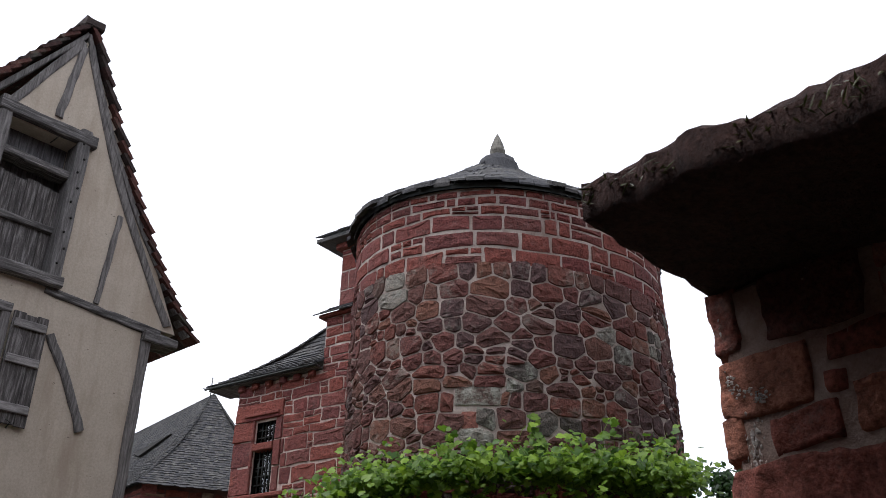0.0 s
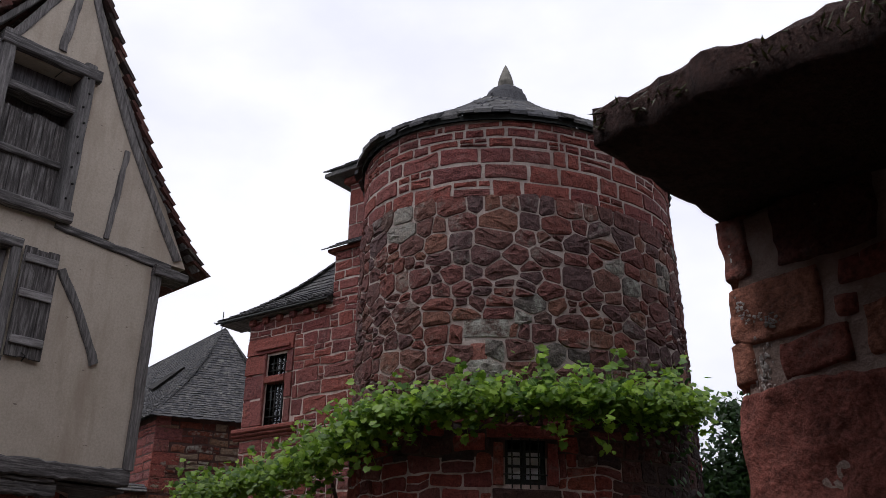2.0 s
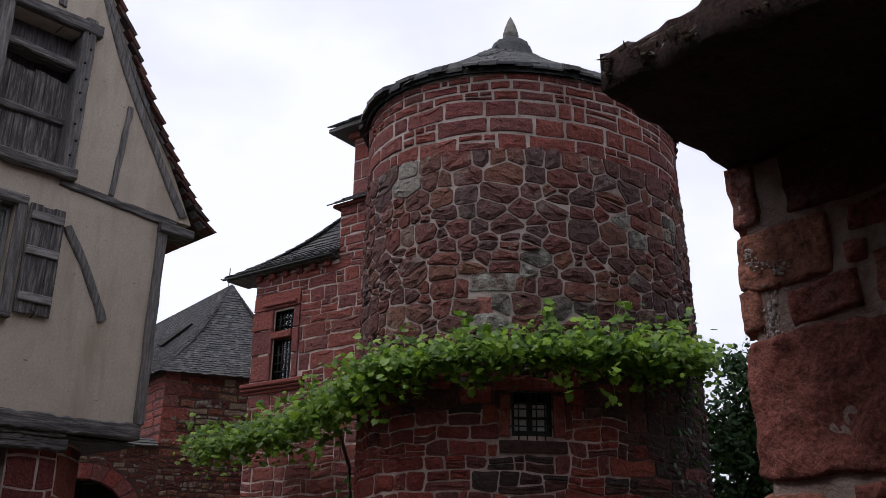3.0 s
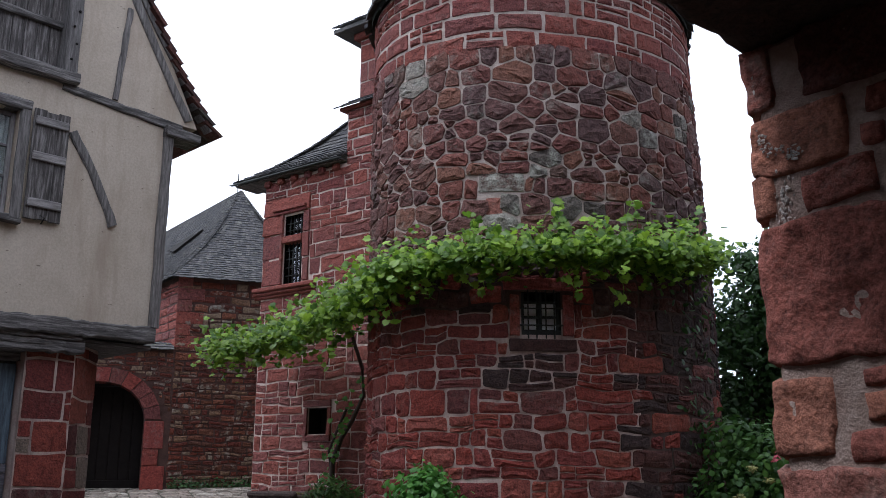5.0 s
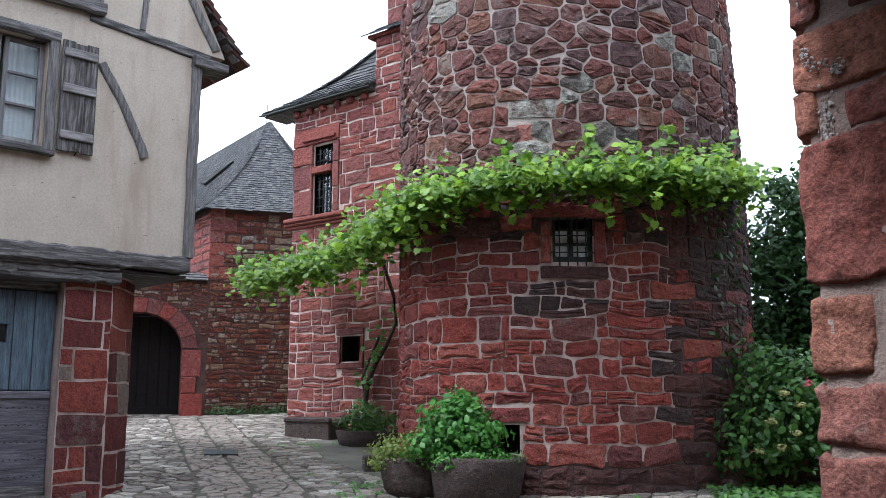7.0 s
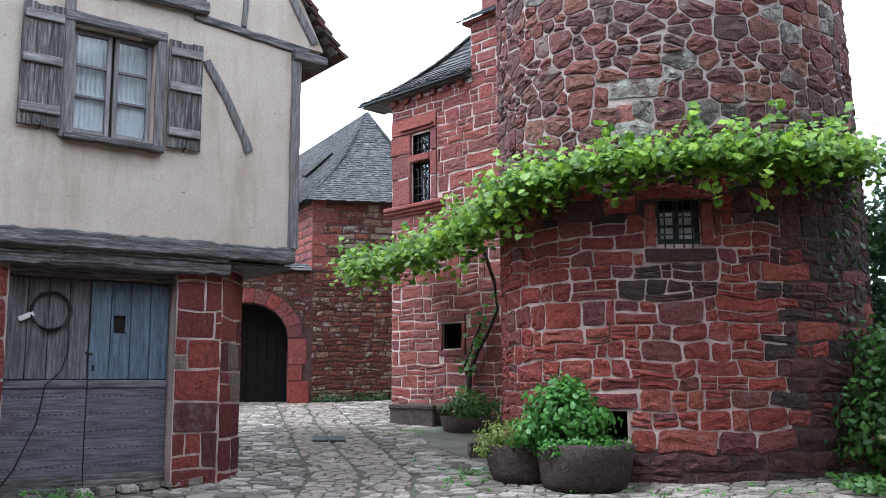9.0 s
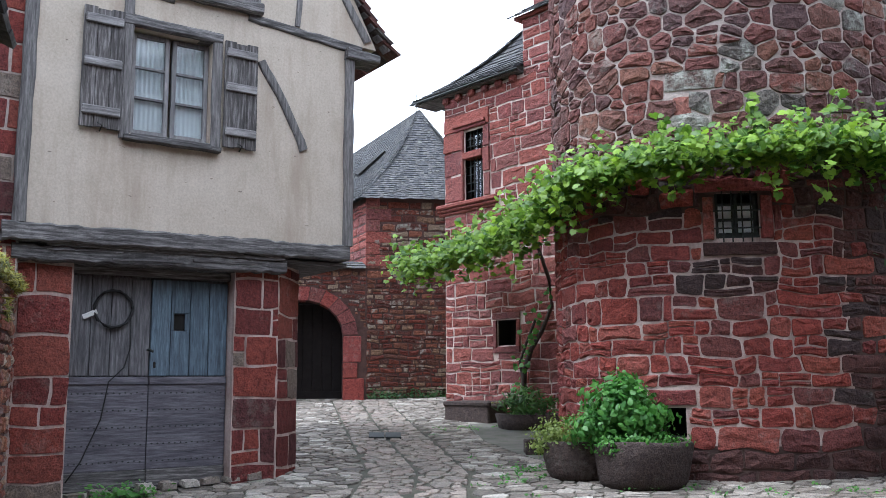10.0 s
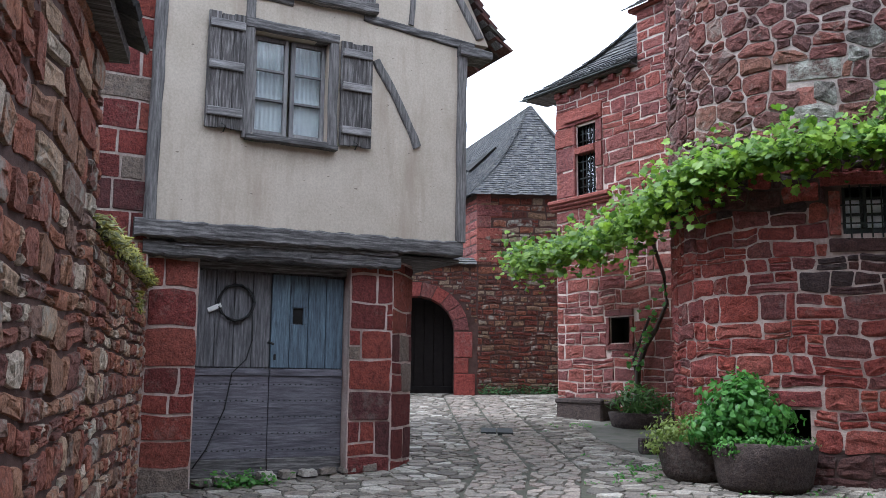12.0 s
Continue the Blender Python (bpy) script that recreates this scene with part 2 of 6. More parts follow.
M["bark"] = wood_material("vine bark", (0.03, 0.022, 0.018), (0.06, 0.045, 0.036), (0.10, 0.075, 0.06), "z")


def leaf_material(name, dark, light, trans=0.35):
    m, t, b = mat(name)
    r = random_of(t, "island")
    n = noise_node(t, 2.0, 3)
    col = ramp_node(t, r, [(0, dark), (1, light)])
    col = mix_node(t, 0.6, col, ramp_node(t, n, [(0.3, (0.7, 0.75, 0.7)), (0.7, (1.25, 1.2, 1.1))]), "MULTIPLY")
    link(t, col, b.inputs["Base Color"])
    b.inputs["Roughness"].default_value = 0.5
    tr = t.nodes.new("ShaderNodeBsdfTranslucent")
    link(t, col, tr.inputs["Color"])
    mx = t.nodes.new("ShaderNodeMixShader")
    mx.inputs["Fac"].default_value = trans
    link(t, b.outputs["BSDF"], mx.inputs[1])
    link(t, tr.outputs["BSDF"], mx.inputs[2])
    link(t, mx.outputs["Shader"], t.nodes["Material Output"].inputs["Surface"])
    return m


M["vine_leaf"] = leaf_material("vine leaf", (0.05, 0.13, 0.012), (0.29, 0.46, 0.04), 0.45)
M["shrub_leaf"] = leaf_material("shrub leaf", (0.04, 0.15, 0.02), (0.12, 0.30, 0.05), 0.4)
M["dark_leaf"] = leaf_material("dark leaf", (0.016, 0.05, 0.01), (0.05, 0.12, 0.025), 0.3)
M["hydrangea_leaf"] = leaf_material("hydrangea leaf", (0.028, 0.085, 0.014), (0.085, 0.19, 0.03), 0.3)
M["moss_leaf"] = leaf_material("moss and grass", (0.06, 0.07, 0.01), (0.33, 0.31, 0.04), 0.3)
M["sedum"] = leaf_material("sedum", (0.12, 0.18, 0.03), (0.24, 0.30, 0.07), 0.35)
M["cap_moss"] = leaf_material("cap moss", (0.03, 0.035, 0.008), (0.085, 0.085, 0.02), 0.1)
M["petal"] = leaf_material("petals", (0.28, 0.30, 0.10), (0.45, 0.42, 0.2), 0.3)
M["petal_pink"] = leaf_material("pink petals", (0.4, 0.06, 0.1), (0.55, 0.12, 0.16), 0.3)


def glass_material():
    m, t, b = mat("window glass")
    b.inputs["Base Color"].default_value = (0.85, 0.9, 0.9, 1)
    b.inputs["Roughness"].default_value = 0.03
    b.inputs["Transmission Weight"].default_value = 1.0
    b.inputs["IOR"].default_value = 1.45
    return m


def curtain_material():
    m, t, b = mat("lace curtain")
    n = noise_node(t, 30, 3)
    link(t, ramp_node(t, n, [(0.3, (0.7, 0.71, 0.73)), (0.7, (0.88, 0.88, 0.89))]), b.inputs["Base Color"])
    b.inputs["Roughness"].default_value = 0.9
    return m


M["glass"], M["curtain"] = glass_material(), curtain_material()


# ------------------------------------------------------------------ building blocks
def mesh_of(name, verts, faces, material, smooth=False):
    me = bpy.data.meshes.new(name)
    me.from_pydata([tuple(v) for v in verts], [], faces)
    me.update()
    if smooth:
        me.shade_smooth()
    me.materials.append(material)
    return me


def part(name, data, material, parent, label=""):
    """Links a bmesh, or (verts, faces), as one mesh under a thing or a part."""
    if isinstance(data, bmesh.types.BMesh):
        me = bpy.data.meshes.new(name)
        data.normal_update()
        data.to_mesh(me)
        data.free()
        me.materials.append(material)
    else:
        me = mesh_of(name, data[0], data[1], material, len(data) > 2 and data[2])
    ob = new(name, me)
    ob.parent = parent
    return tagged(ob, label)


def thing(name, label, category, group="", kind="", at=(0, 0, 0)):
    ob = new(name)
    ob.empty_display_size = 0.2
    ob.location = at
    return tagged(ob, label, category, group, kind)


class Frame:
    """A wall's own axes: u along it, z up, d out of it."""
    def __init__(self, x, y, az):
        a = radians(az)
        self.o, self.u, self.n = Vector((x, y, 0)), Vector((math.sin(a), math.cos(a), 0)), Vector((math.cos(a), -math.sin(a), 0))

    def __call__(self, u, z, d=0.0):
        return self.o + self.u * u + self.n * d + Vector((0, 0, z))


def prism(bm, pts, fr, d0, d1):
    """A polygon of (u, z) points pushed from depth d0 to d1 on a wall's axes."""
    a = [bm.verts.new(fr(u, z, d0)) for u, z in pts]
    b = [bm.verts.new(fr(u, z, d1)) for u, z in pts]
    n = len(pts)
    bm.faces.new(a[::-1])
    bm.faces.new(b)
    for i in range(n):
        bm.faces.new((a[i], a[(i + 1) % n], b[(i + 1) % n], b[i]))
    return bm


def slab(fr, u0, u1, z0, z1, d0, d1, bevel=0.006):
    bm = bmesh.new()
    prism(bm, [(u0, z0), (u1, z0), (u1, z1), (u0, z1)], fr, d0, d1)
    bmesh.ops.recalc_face_normals(bm, faces=bm.faces)
    if bevel:
        bmesh.ops.bevel(bm, geom=list(bm.edges), offset=bevel, segments=1, affect="EDGES")
    return bm


def beam(fr, a, b, wide, d0, d1, wobble=0.012, steps=8, seed=0, bow=0.0):
    """A hewn timber from (u, z) a to b with uneven edges."""
    rnd = random.Random(seed)
    (ua, za), (ub, zb) = a, b
    ln = math.hypot(ub - ua, zb - za)
    pu, pz = -(zb - za) / ln, (ub - ua) / ln
    bm = bmesh.new()
    rows = []
    for i in range(steps + 1):
        k = i / steps
        off = bow * math.sin(math.pi * k)
        u, z = ua + (ub - ua) * k + pu * off, za + (zb - za) * k + pz * off
        w0, w1 = wide / 2 + rnd.uniform(-wobble, wobble), wide / 2 + rnd.uniform(-wobble, wobble)
        dd = d1 + rnd.uniform(-wobble, wobble) * 0.5
        c = min(0.018, wide * 0.15)
        rows.append([bm.verts.new(fr(u + pu * x, z + pz * x, d)) for x, d in ((-w0, d0), (-w0, dd - c), (-w0 + c, dd), (w1 - c, dd), (w1, dd - c), (w1, d0))])
    for r0, r1 in zip(rows, rows[1:]):
        for j in range(6):
            bm.faces.new((r0[j], r0[(j + 1) % 6], r1[(j + 1) % 6], r1[j]))
    bm.faces.new(rows[0])
    bm.faces.new(rows[-1][::-1])
    bmesh.ops.recalc_face_normals(bm, faces=bm.faces)
    return bm


def tube(points, radii, sides=7):
    verts, faces = [], []
    pts = [Vector(p) for p in points]
    for i, p in enumerate(pts):
        d = (pts[min(i + 1, len(pts) - 1)] - pts[max(i - 1, 0)]).normalized()
        s = d.orthogonal().normalized()
        o = d.cross(s)
        r = radii[i] if isinstance(radii, (list, tuple)) else radii
        for k in range(sides):
            a = 2 * math.pi * k / sides
            verts.append(p + (s * math.cos(a) + o * math.sin(a)) * r)
    for i in range(len(pts) - 1):
        for k in range(sides):
            k2 = (k + 1) % sides
            faces.append((i * sides + k, i * sides + k2, (i + 1) * sides + k2, (i + 1) * sides + k))
    faces.append(tuple(range(sides))[::-1])
    faces.append(tuple((len(pts) - 1) * sides + k for k in range(sides)))
    return verts, faces, True


def trimmed(cell, holes):
    """The largest rectangle of a cell that keeps clear of the holes."""
    for h in holes:
        a, b, c, d = cell
        if b <= h[0] or a >= h[1] or d <= h[2] or c >= h[3]:
            continue
        cuts = [(a, h[0], c, d), (h[1], b, c, d), (a, b, c, h[2]), (a, b, h[3], d)]
        cuts = [k for k in cuts if k[1] - k[0] > 0.045 and k[3] - k[2] > 0.035]
        if not cuts:
            return None
        cell = max(cuts, key=lambda k: (k[1] - k[0]) * (k[3] - k[2]))
    return cell


def courses(u0, u1, z0, z1, style, holes=(), seed=1):
    """Cells (u0, u1, z0, z1) of uneven courses. style(z): row heights, stone lengths, share of split stones."""
    rnd = random.Random(seed)
    out, z = [], z0
    while z < z1 - 0.03:
        (h0, h1), (l0, l1), split = style(z)
        h = min(rnd.uniform(h0, h1), z1 - z)
        if z1 - z - h < 0.05:
            h = z1 - z
        u = u0 - rnd.uniform(0, l0) * 0.6
        while u < u1 - 0.02:
            ln = rnd.uniform(l0, l1) * (0.8 + 0.4 * rnd.random())
            if rnd.random() < 0.18:
                ln *= 0.45
            a, b = max(u, u0), min(u + ln, u1)
            if u1 - b < 0.05:
                b = u1
            if b - a > 0.04:
                if rnd.random() < split and h > 0.11:
                    k = z + h * rnd.uniform(0.35, 0.65)
                    cells = [(a, b, z, k), (a, b, k, z + h)]
                    if b - a > 0.3 and rnd.random() < 0.6:
                        q = a + (b - a) * rnd.uniform(0.35, 0.65)
                        cells = [(a, b, z, k), (a, q, k, z + h), (q, b, k, z + h)]
                else:
                    cells = [(a, b, z, z + h)]
                for c in cells:
                    c = trimmed(c, holes)
                    if c:
                        out.append(c)
            u = b if b > u else u + ln
        z += h
    return out


def rubble_cells(cells, seed, joint, jitter=0.3, flat=1.35, margin=0.1):
    """Fitted rubble: many-sided stones that share thin joints, grown round the middles of uneven courses."""
    rnd = random.Random(seed)
    pts = []
    for a, b, c, d in cells:
        pts.append(((a + b) / 2 + rnd.uniform(-1, 1) * jitter * (b - a) * 0.5, ((c + d) / 2 + rnd.uniform(-1, 1) * jitter * (d - c) * 0.5) * flat, math.hypot(b - a, d - c)))
    grid = collections.defaultdict(list)
    for i, (x, y, r) in enumerate(pts):
        grid[int(x // 0.7), int(y // 0.7)].append(i)
    out = []
    for i, (x, y, r) in enumerate(pts):
        a, b, c, d = cells[i]
        m = margin * (b - a), margin * (d - c) * flat
        poly = [(a - m[0], c * flat - m[1]), (b + m[0], c * flat - m[1]), (b + m[0], d * flat + m[1]), (a - m[0], d * flat + m[1])]
        gx, gy = int(x // 0.7), int(y // 0.7)
        for k in [q for dx in (-1, 0, 1) for dy in (-1, 0, 1) for q in grid[gx + dx, gy + dy]]:
            if k == i:
                continue
            px, py, pr = pts[k]
            vx, vy = px - x, py - y
            ln = math.hypot(vx, vy)
            if ln < 1e-6 or ln > 1.2:
                continue
            vx, vy = vx / ln, vy / ln
            w = r * r / (r * r + pr * pr) * 0.6 + 0.2
            lim = ln * w - joint * 0.5
            new_poly = []
            for (ax, ay), (bx, by) in zip(poly, poly[1:] + poly[:1]):
                sa, sb = (ax - x) * vx + (ay - y) * vy - lim, (bx - x) * vx + (by - y) * vy - lim
                if sa <= 0:
                    new_poly.append((ax, ay))
                if sa * sb < 0:
                    t = sa / (sa - sb)
                    new_poly.append((ax + (bx - ax) * t, ay + (by - ay) * t))
            poly = new_poly
            if len(poly) < 3:
                break
        out.append(("poly", [(px, py / flat) for px, py in poly] if len(poly) >= 3 else [(x, y / flat)] * 3))
    return out


def rect_ring(cell, rnd, joint, corner, roughness):
    a, b, c, d = cell
    j = joint * rnd.uniform(0.5, 1.5) / 2
    a, b, c, d = a + j, b - j, c + j, d - j
    w, h = b - a, d - c
    if w < 0.02 or h < 0.015:
        return None
    r = min(w, h) * corner
    jit = min(w, h) * 0.09 * roughness / 0.35
    q = lambda: rnd.uniform(-jit, jit)
    pts = []
    for (x, z), (ix, iz) in (((a, c), (1, 1)), ((b, c), (-1, 1)), ((b, d), (-1, -1)), ((a, d), (1, -1))):
        x, z = x + ix * abs(q()), z + iz * abs(q())
        rr, rs = r * rnd.uniform(0.5, 1.5), r * rnd.uniform(0.5, 1.5)
        p, s = (x, z + iz * rs), (x + ix * rr, z)
        c = (x + ix * rr * 0.24, z + iz * rs * 0.24)
        pts += [p, c, s] if ix * iz > 0 else [s, c, p]
    full = []
    for i, p in enumerate(pts):
        full.append(p)
        if i % 3 == 2:
            n = pts[(i + 1) % len(pts)]
            full.append(((p[0] + n[0]) / 2 + q() * 0.5, (p[1] + n[1]) / 2 + q() * 0.5))
    return full


def poly_ring(pts, rnd):
    """The outline of a fitted stone, its corners knocked off."""
    clean = [p for i, p in enumerate(pts) if math.hypot(p[0] - pts[i - 1][0], p[1] - pts[i - 1][1]) > 0.012]
    if len(clean) < 3:
        return None
    out = []
    for i, (x, z) in enumerate(clean):
        (ax, az), (bx, bz) = clean[i - 1], clean[(i + 1) % len(clean)]
        k, q = rnd.uniform(0.1, 0.24), rnd.uniform(0.1, 0.24)
        p, r = (x + (ax - x) * k, z + (az - z) * k), (x + (bx - x) * q, z + (bz - z) * q)
        out += [p, (x * 0.5 + (p[0] + r[0]) * 0.25, z * 0.5 + (p[1] + r[1]) * 0.25), r]
    if len(out) % 2:
        out.append(((out[-1][0] + out[0][0]) / 2, (out[-1][1] + out[0][1]) / 2))
    return out


def stone_shape(cell, surf, rnd, joint, proud, corner, warp, bulge=0.012, roughness=0.35):
    """One hewn stone on a surface: its ring in the mortar, a worn edge and an uneven face."""
    full = poly_ring(cell[1], rnd) if cell[0] == "poly" else rect_ring(cell, rnd, joint, corner, roughness)
    if not full:
        return None
    xs, zs = [p[0] for p in full], [p[1] for p in full]
    w, h = max(xs) - min(xs), max(zs) - min(zs)
    if w < 0.025 or h < 0.02:
        return None
    mx, mz = sum(xs) / len(xs), sum(zs) / len(zs)
    tilt_u, tilt_z = rnd.uniform(-1, 1) * proud * 0.7, rnd.uniform(-1, 1) * proud * 0.6
    pr = proud * rnd.uniform(0.5, 1.4)
    inset = min(0.007, min(w, h) * 0.1)
    verts = [(x, z, -0.012) for x, z in full]
    for x, z in full:
        dx, dz = mx - x, mz - z
        ln = math.hypot(dx, dz) or 1
        x2, z2 = x + dx / ln * inset, z + dz / ln * inset
        verts.append((x2, z2, pr + tilt_u * (x2 - mx) / w + tilt_z * (z2 - mz) / h + rnd.uniform(-1, 1) * proud * 0.2))
    inner = full[::2]
    for x, z in inner:
        k = rnd.uniform(0.35, 0.6)
        verts.append((mx + (x - mx) * k, mz + (z - mz) * k, pr + bulge * rnd.uniform(-0.3, 1.2)))
    n, m = len(full), len(inner)
    faces = [(i, (i + 1) % n, n + (i + 1) % n, n + i) for i in range(n)]
    for k in range(m):
        i0, i1, i2 = 2 * k, (2 * k + 1) % n, (2 * k + 2) % n
        if i1 == 0:
            i1, i2 = 0, 0
        k2 = (k + 1) % m
        faces.append((n + i0, n + i1, 2 * n + k))
        if i1 != i2:
            faces.append((n + i1, n + i2, 2 * n + k2))
        faces.append((n + i1, 2 * n + k2, 2 * n + k))
    faces.append(tuple(2 * n + k for k in range(m)))
    out = []
    for x, z, dd in verts:
        wx, wz = warp(x, z)
        out.append(surf(x + wx, z + wz, dd))
    return out, faces


def lay_stones(parent, cells, surf, material, name="stone", near=None, limit=300, joint=0.014, proud=0.011, corner=0.12, wave=0.03,
               seed=3, rest_name="stone_facing", roughness=0.35, bulge=0.012, rest_label="", wave_scale=2.8):
    """Lays stones: those that near(u, z) picks are objects of their own, the rest one joined mesh."""
    rnd = random.Random(seed)

    def warp(x, z):
        return (wave * 0.6 * noise.noise((x * wave_scale, z * wave_scale, seed * 1.7)), wave * noise.noise((x * wave_scale * 0.75 + 9, z * wave_scale, seed * 2.3)))
    made, verts, faces = 0, [], []
    for cell in cells:
        s = stone_shape(cell, surf, rnd, joint, proud, corner, warp, bulge, roughness)
        if not s:
            continue
        v, f = s
        if cell[0] == "poly":
            cu, cz = sum(q[0] for q in cell[1]) / len(cell[1]), sum(q[1] for q in cell[1]) / len(cell[1])
        else:
            cu, cz = (cell[0] + cell[1]) / 2, (cell[2] + cell[3]) / 2
        if made < limit and (near is None or near(cu, cz)):
            mid = sum(v, Vector()) / len(v)
            ob = new(name, mesh_of(name, [p - mid for p in v], f, M[material]))
            ob.location = mid
            ob.parent = parent
            made += 1
        else:
            k = len(verts)
            verts += v
            faces += [tuple(i + k for i in q) for q in f]
    if verts:
        ob = new(rest_name, mesh_of(rest_name, verts, faces, M[material + "_joined"]))
        ob.parent = parent
        tagged(ob, rest_label, "", "", "stuff")
    return made


def leaf_points(shape):
    if shape == "vine":
        half = [(0.22, -0.5), (0.38, -0.36), (0.52, -0.16), (0.40, 0.03), (0.44, 0.28), (0.24, 0.26)]
        ring = [(0, -0.32)] + half + [(0, 0.62)] + [(-x, y) for x, y in half[::-1]]
    elif shape == "oval":
        ring = [(0, -0.5), (0.26, -0.28), (0.34, 0.05), (0.2, 0.35), (0, 0.55), (-0.2, 0.35), (-0.34, 0.05), (-0.26, -0.28)]
    else:
        ring = [(0, -0.5), (0.1, -0.1), (0.06, 0.3), (0, 0.6), (-0.06, 0.3), (-0.1, -0.1)]
    return ring


def foliage(name, places, size, material, parent, shape="oval", seed=5, droop=0.4, label="", kind=""):
    """One mesh of many leaves: places are (point, outward direction)."""
    rnd = random.Random(seed)
    ring = leaf_points(shape)
    verts, faces = [], []
    n = len(ring)
    for p, out in places:
        s = size * rnd.uniform(0.55, 1.25)
        d = (Vector(out).normalized() + Vector((rnd.gauss(0, 0.5), rnd.gauss(0, 0.5), rnd.gauss(0.25, 0.5)))).normalized()
        tip = Vector((rnd.gauss(0, 0.6), rnd.gauss(0, 0.6), -droop + rnd.gauss(0, 0.5)))
        tip = (tip - d * tip.dot(d))
        if tip.length < 0.05:
            tip = d.orthogonal()
        tip.normalize()
        side = d.cross(tip)
        k = len(verts)
        cup = rnd.uniform(-0.2, 0.28)
        verts.append(Vector(p) + d * s * 0.04)
        for x, y in ring:
            verts.append(Vector(p) + (side * x + tip * y + d * (-cup * (abs(x) * 1.2 + y * y * 0.7))) * s)
        for i in range(n):
            faces.append((k, k + 1 + i, k + 1 + (i + 1) % n))
    ob = new(name, mesh_of(name, verts, faces, M[material], False))
    ob.parent = parent
    return tagged(ob, label, "", "", kind)


def blob_places(blobs, count, seed=7, shell=0.55):
    """Leaf places in uneven clumps: blobs are (centre, radii)."""
    rnd = random.Random(seed)
    vol = [rx * ry * rz for _, (rx, ry, rz) in blobs]
    out = []
    for (c, r), v in zip(blobs, vol):
        for _ in range(max(4, int(count * v / sum(vol)))):
            d = Vector((rnd.gauss(0, 1), rnd.gauss(0, 1), rnd.gauss(0, 1))).normalized()
            k = min(1.22, rnd.uniform(shell, 1.0) * (1 + 0.18 * rnd.gauss(0, 1)))
            out.append((Vector(c) + Vector((d.x * r[0], d.y * r[1], d.z * r[2])) * k, d))
    return out


# ------------------------------------------------------------------ plan
def ground_z(x, y):
    if y > 24:
        return 1.68 + 0.01 * (y - 24)
    if y < -6:
        return -0.42
    return 0.07 * y


HOUSE = Frame(-4.40, 8.84, 42.5)       # u along the street front towards the gate
WING = Frame(-2.2, 14.75, -55)         # u away from the tower; out of the wall is -d
GATE = Frame(-6.3, 18.3, 68)
LEFT = Frame(-3.75, 4.14, -33.5)
RIGHT = Frame(0.9, 2.2, -35)           # out of the wall is -d
TOWER_C, TOWER_A, TOWER_B, TOWER_TURN = Vector((0.86, 11.5, 0)), 2.2, 1.87, radians(35)


def flip(fr):
    return lambda u, z, d=0.0: fr(u, z, -d)


def tower_point(deg, grow=0.0):
    """The tower's outline at an angle from the street side, + towards the garden, and the outward direction."""
    a = radians(deg)
    v = Vector((math.sin(a), -math.cos(a)))
    e1, e2 = Vector((math.cos(TOWER_TURN), math.sin(TOWER_TURN))), Vector((-math.sin(TOWER_TURN), math.cos(TOWER_TURN)))
    A, B = TOWER_A + grow, TOWER_B + grow
    k = 1 / math.sqrt((v.dot(e1) / A) ** 2 + (v.dot(e2) / B) ** 2)
    p = v * k
    g = e1 * (p.dot(e1) / A ** 2) + e2 * (p.dot(e2) / B ** 2)
    g.normalize()
    return TOWER_C + Vector((p.x, p.y, 0)), Vector((g.x, g.y, 0))


ARC = [(-180.0, 0.0)]
_last = tower_point(-180)[0]
for i in range(1, 721):
    _p = tower_point(-180 + i * 0.5)[0]
    ARC.append((-180 + i * 0.5, ARC[-1][1] + (_p - _last).length))
    _last = _p
_zero = ARC[360][1]
ARC_DEG, ARC_LEN = [a for a, _ in ARC], [s - _zero for _, s in ARC]


def tower_deg(s):
    return float(np.interp(s, ARC_LEN, ARC_DEG))


def tower_len(deg):
    return float(np.interp(deg, ARC_DEG, ARC_LEN))


def batter(deg, z):
    """The garden side of the tower leans in towards the top."""
    return min(0.15, 0.02 + 0.035 * (7.3 - z)) * min(1.0, max(0.0, (deg - 15) / 45))


def tower_surf(s, z, d=0.0):
    deg = tower_deg(s)
    p, n = tower_point(deg)
    return p + n * (d + batter(deg, z)) + Vector((0, 0, z))


# ------------------------------------------------------------------ ground
def build_ground():
    xs = [-400, -120, -40, -15, -10, -6, -3, 0, 3, 6, 10, 15, 40, 120, 400]
    ys = [-400, -100, -30, -6, -2, 2, 6, 10, 14, 18, 21, 24, 30, 60, 140, 500]
    verts = [(x, y, ground_z(x, y) - 0.012) for y in ys for x in xs]
    n = len(xs)
    faces = [(j * n + i, j * n + i + 1, (j + 1) * n + i + 1, (j + 1) * n + i) for j in range(len(ys) - 1) for i in range(n - 1)]
    ob = new("ground", mesh_of("ground", verts, faces, M["earth"]))
    return tagged(ob, "sloping village street with earth between worn paving stones", "ground", "", "structure")


ground = build_ground()


def pave(x, y, d=0.0):
    return Vector((x, y, ground_z(x, y) + d - 0.004))


# ------------------------------------------------------------------ tower
tower = thing("tower", "round red sandstone tower with pale joints and low stone roof", "tower", at=TOWER_C)


def ring_mesh(z0, z1, grow, d0=-180, d1=180, steps=72):
    verts, faces = [], []
    for i in range(steps + 1):
        p, _ = tower_point(d0 + (d1 - d0) * i / steps, grow)
        verts += [p + Vector((0, 0, z0)), p + Vector((0, 0, z1))]
    for i in range(steps):
        faces.append((2 * i, 2 * i + 2, 2 * i + 3, 2 * i + 1))
    return verts, faces, True


def settle(parent):
    """Keeps the parts where they were built although the thing's empty stands at its base."""
    for ob in parent.children:
        ob.matrix_parent_inverse = Matrix.Translation(-parent.location)


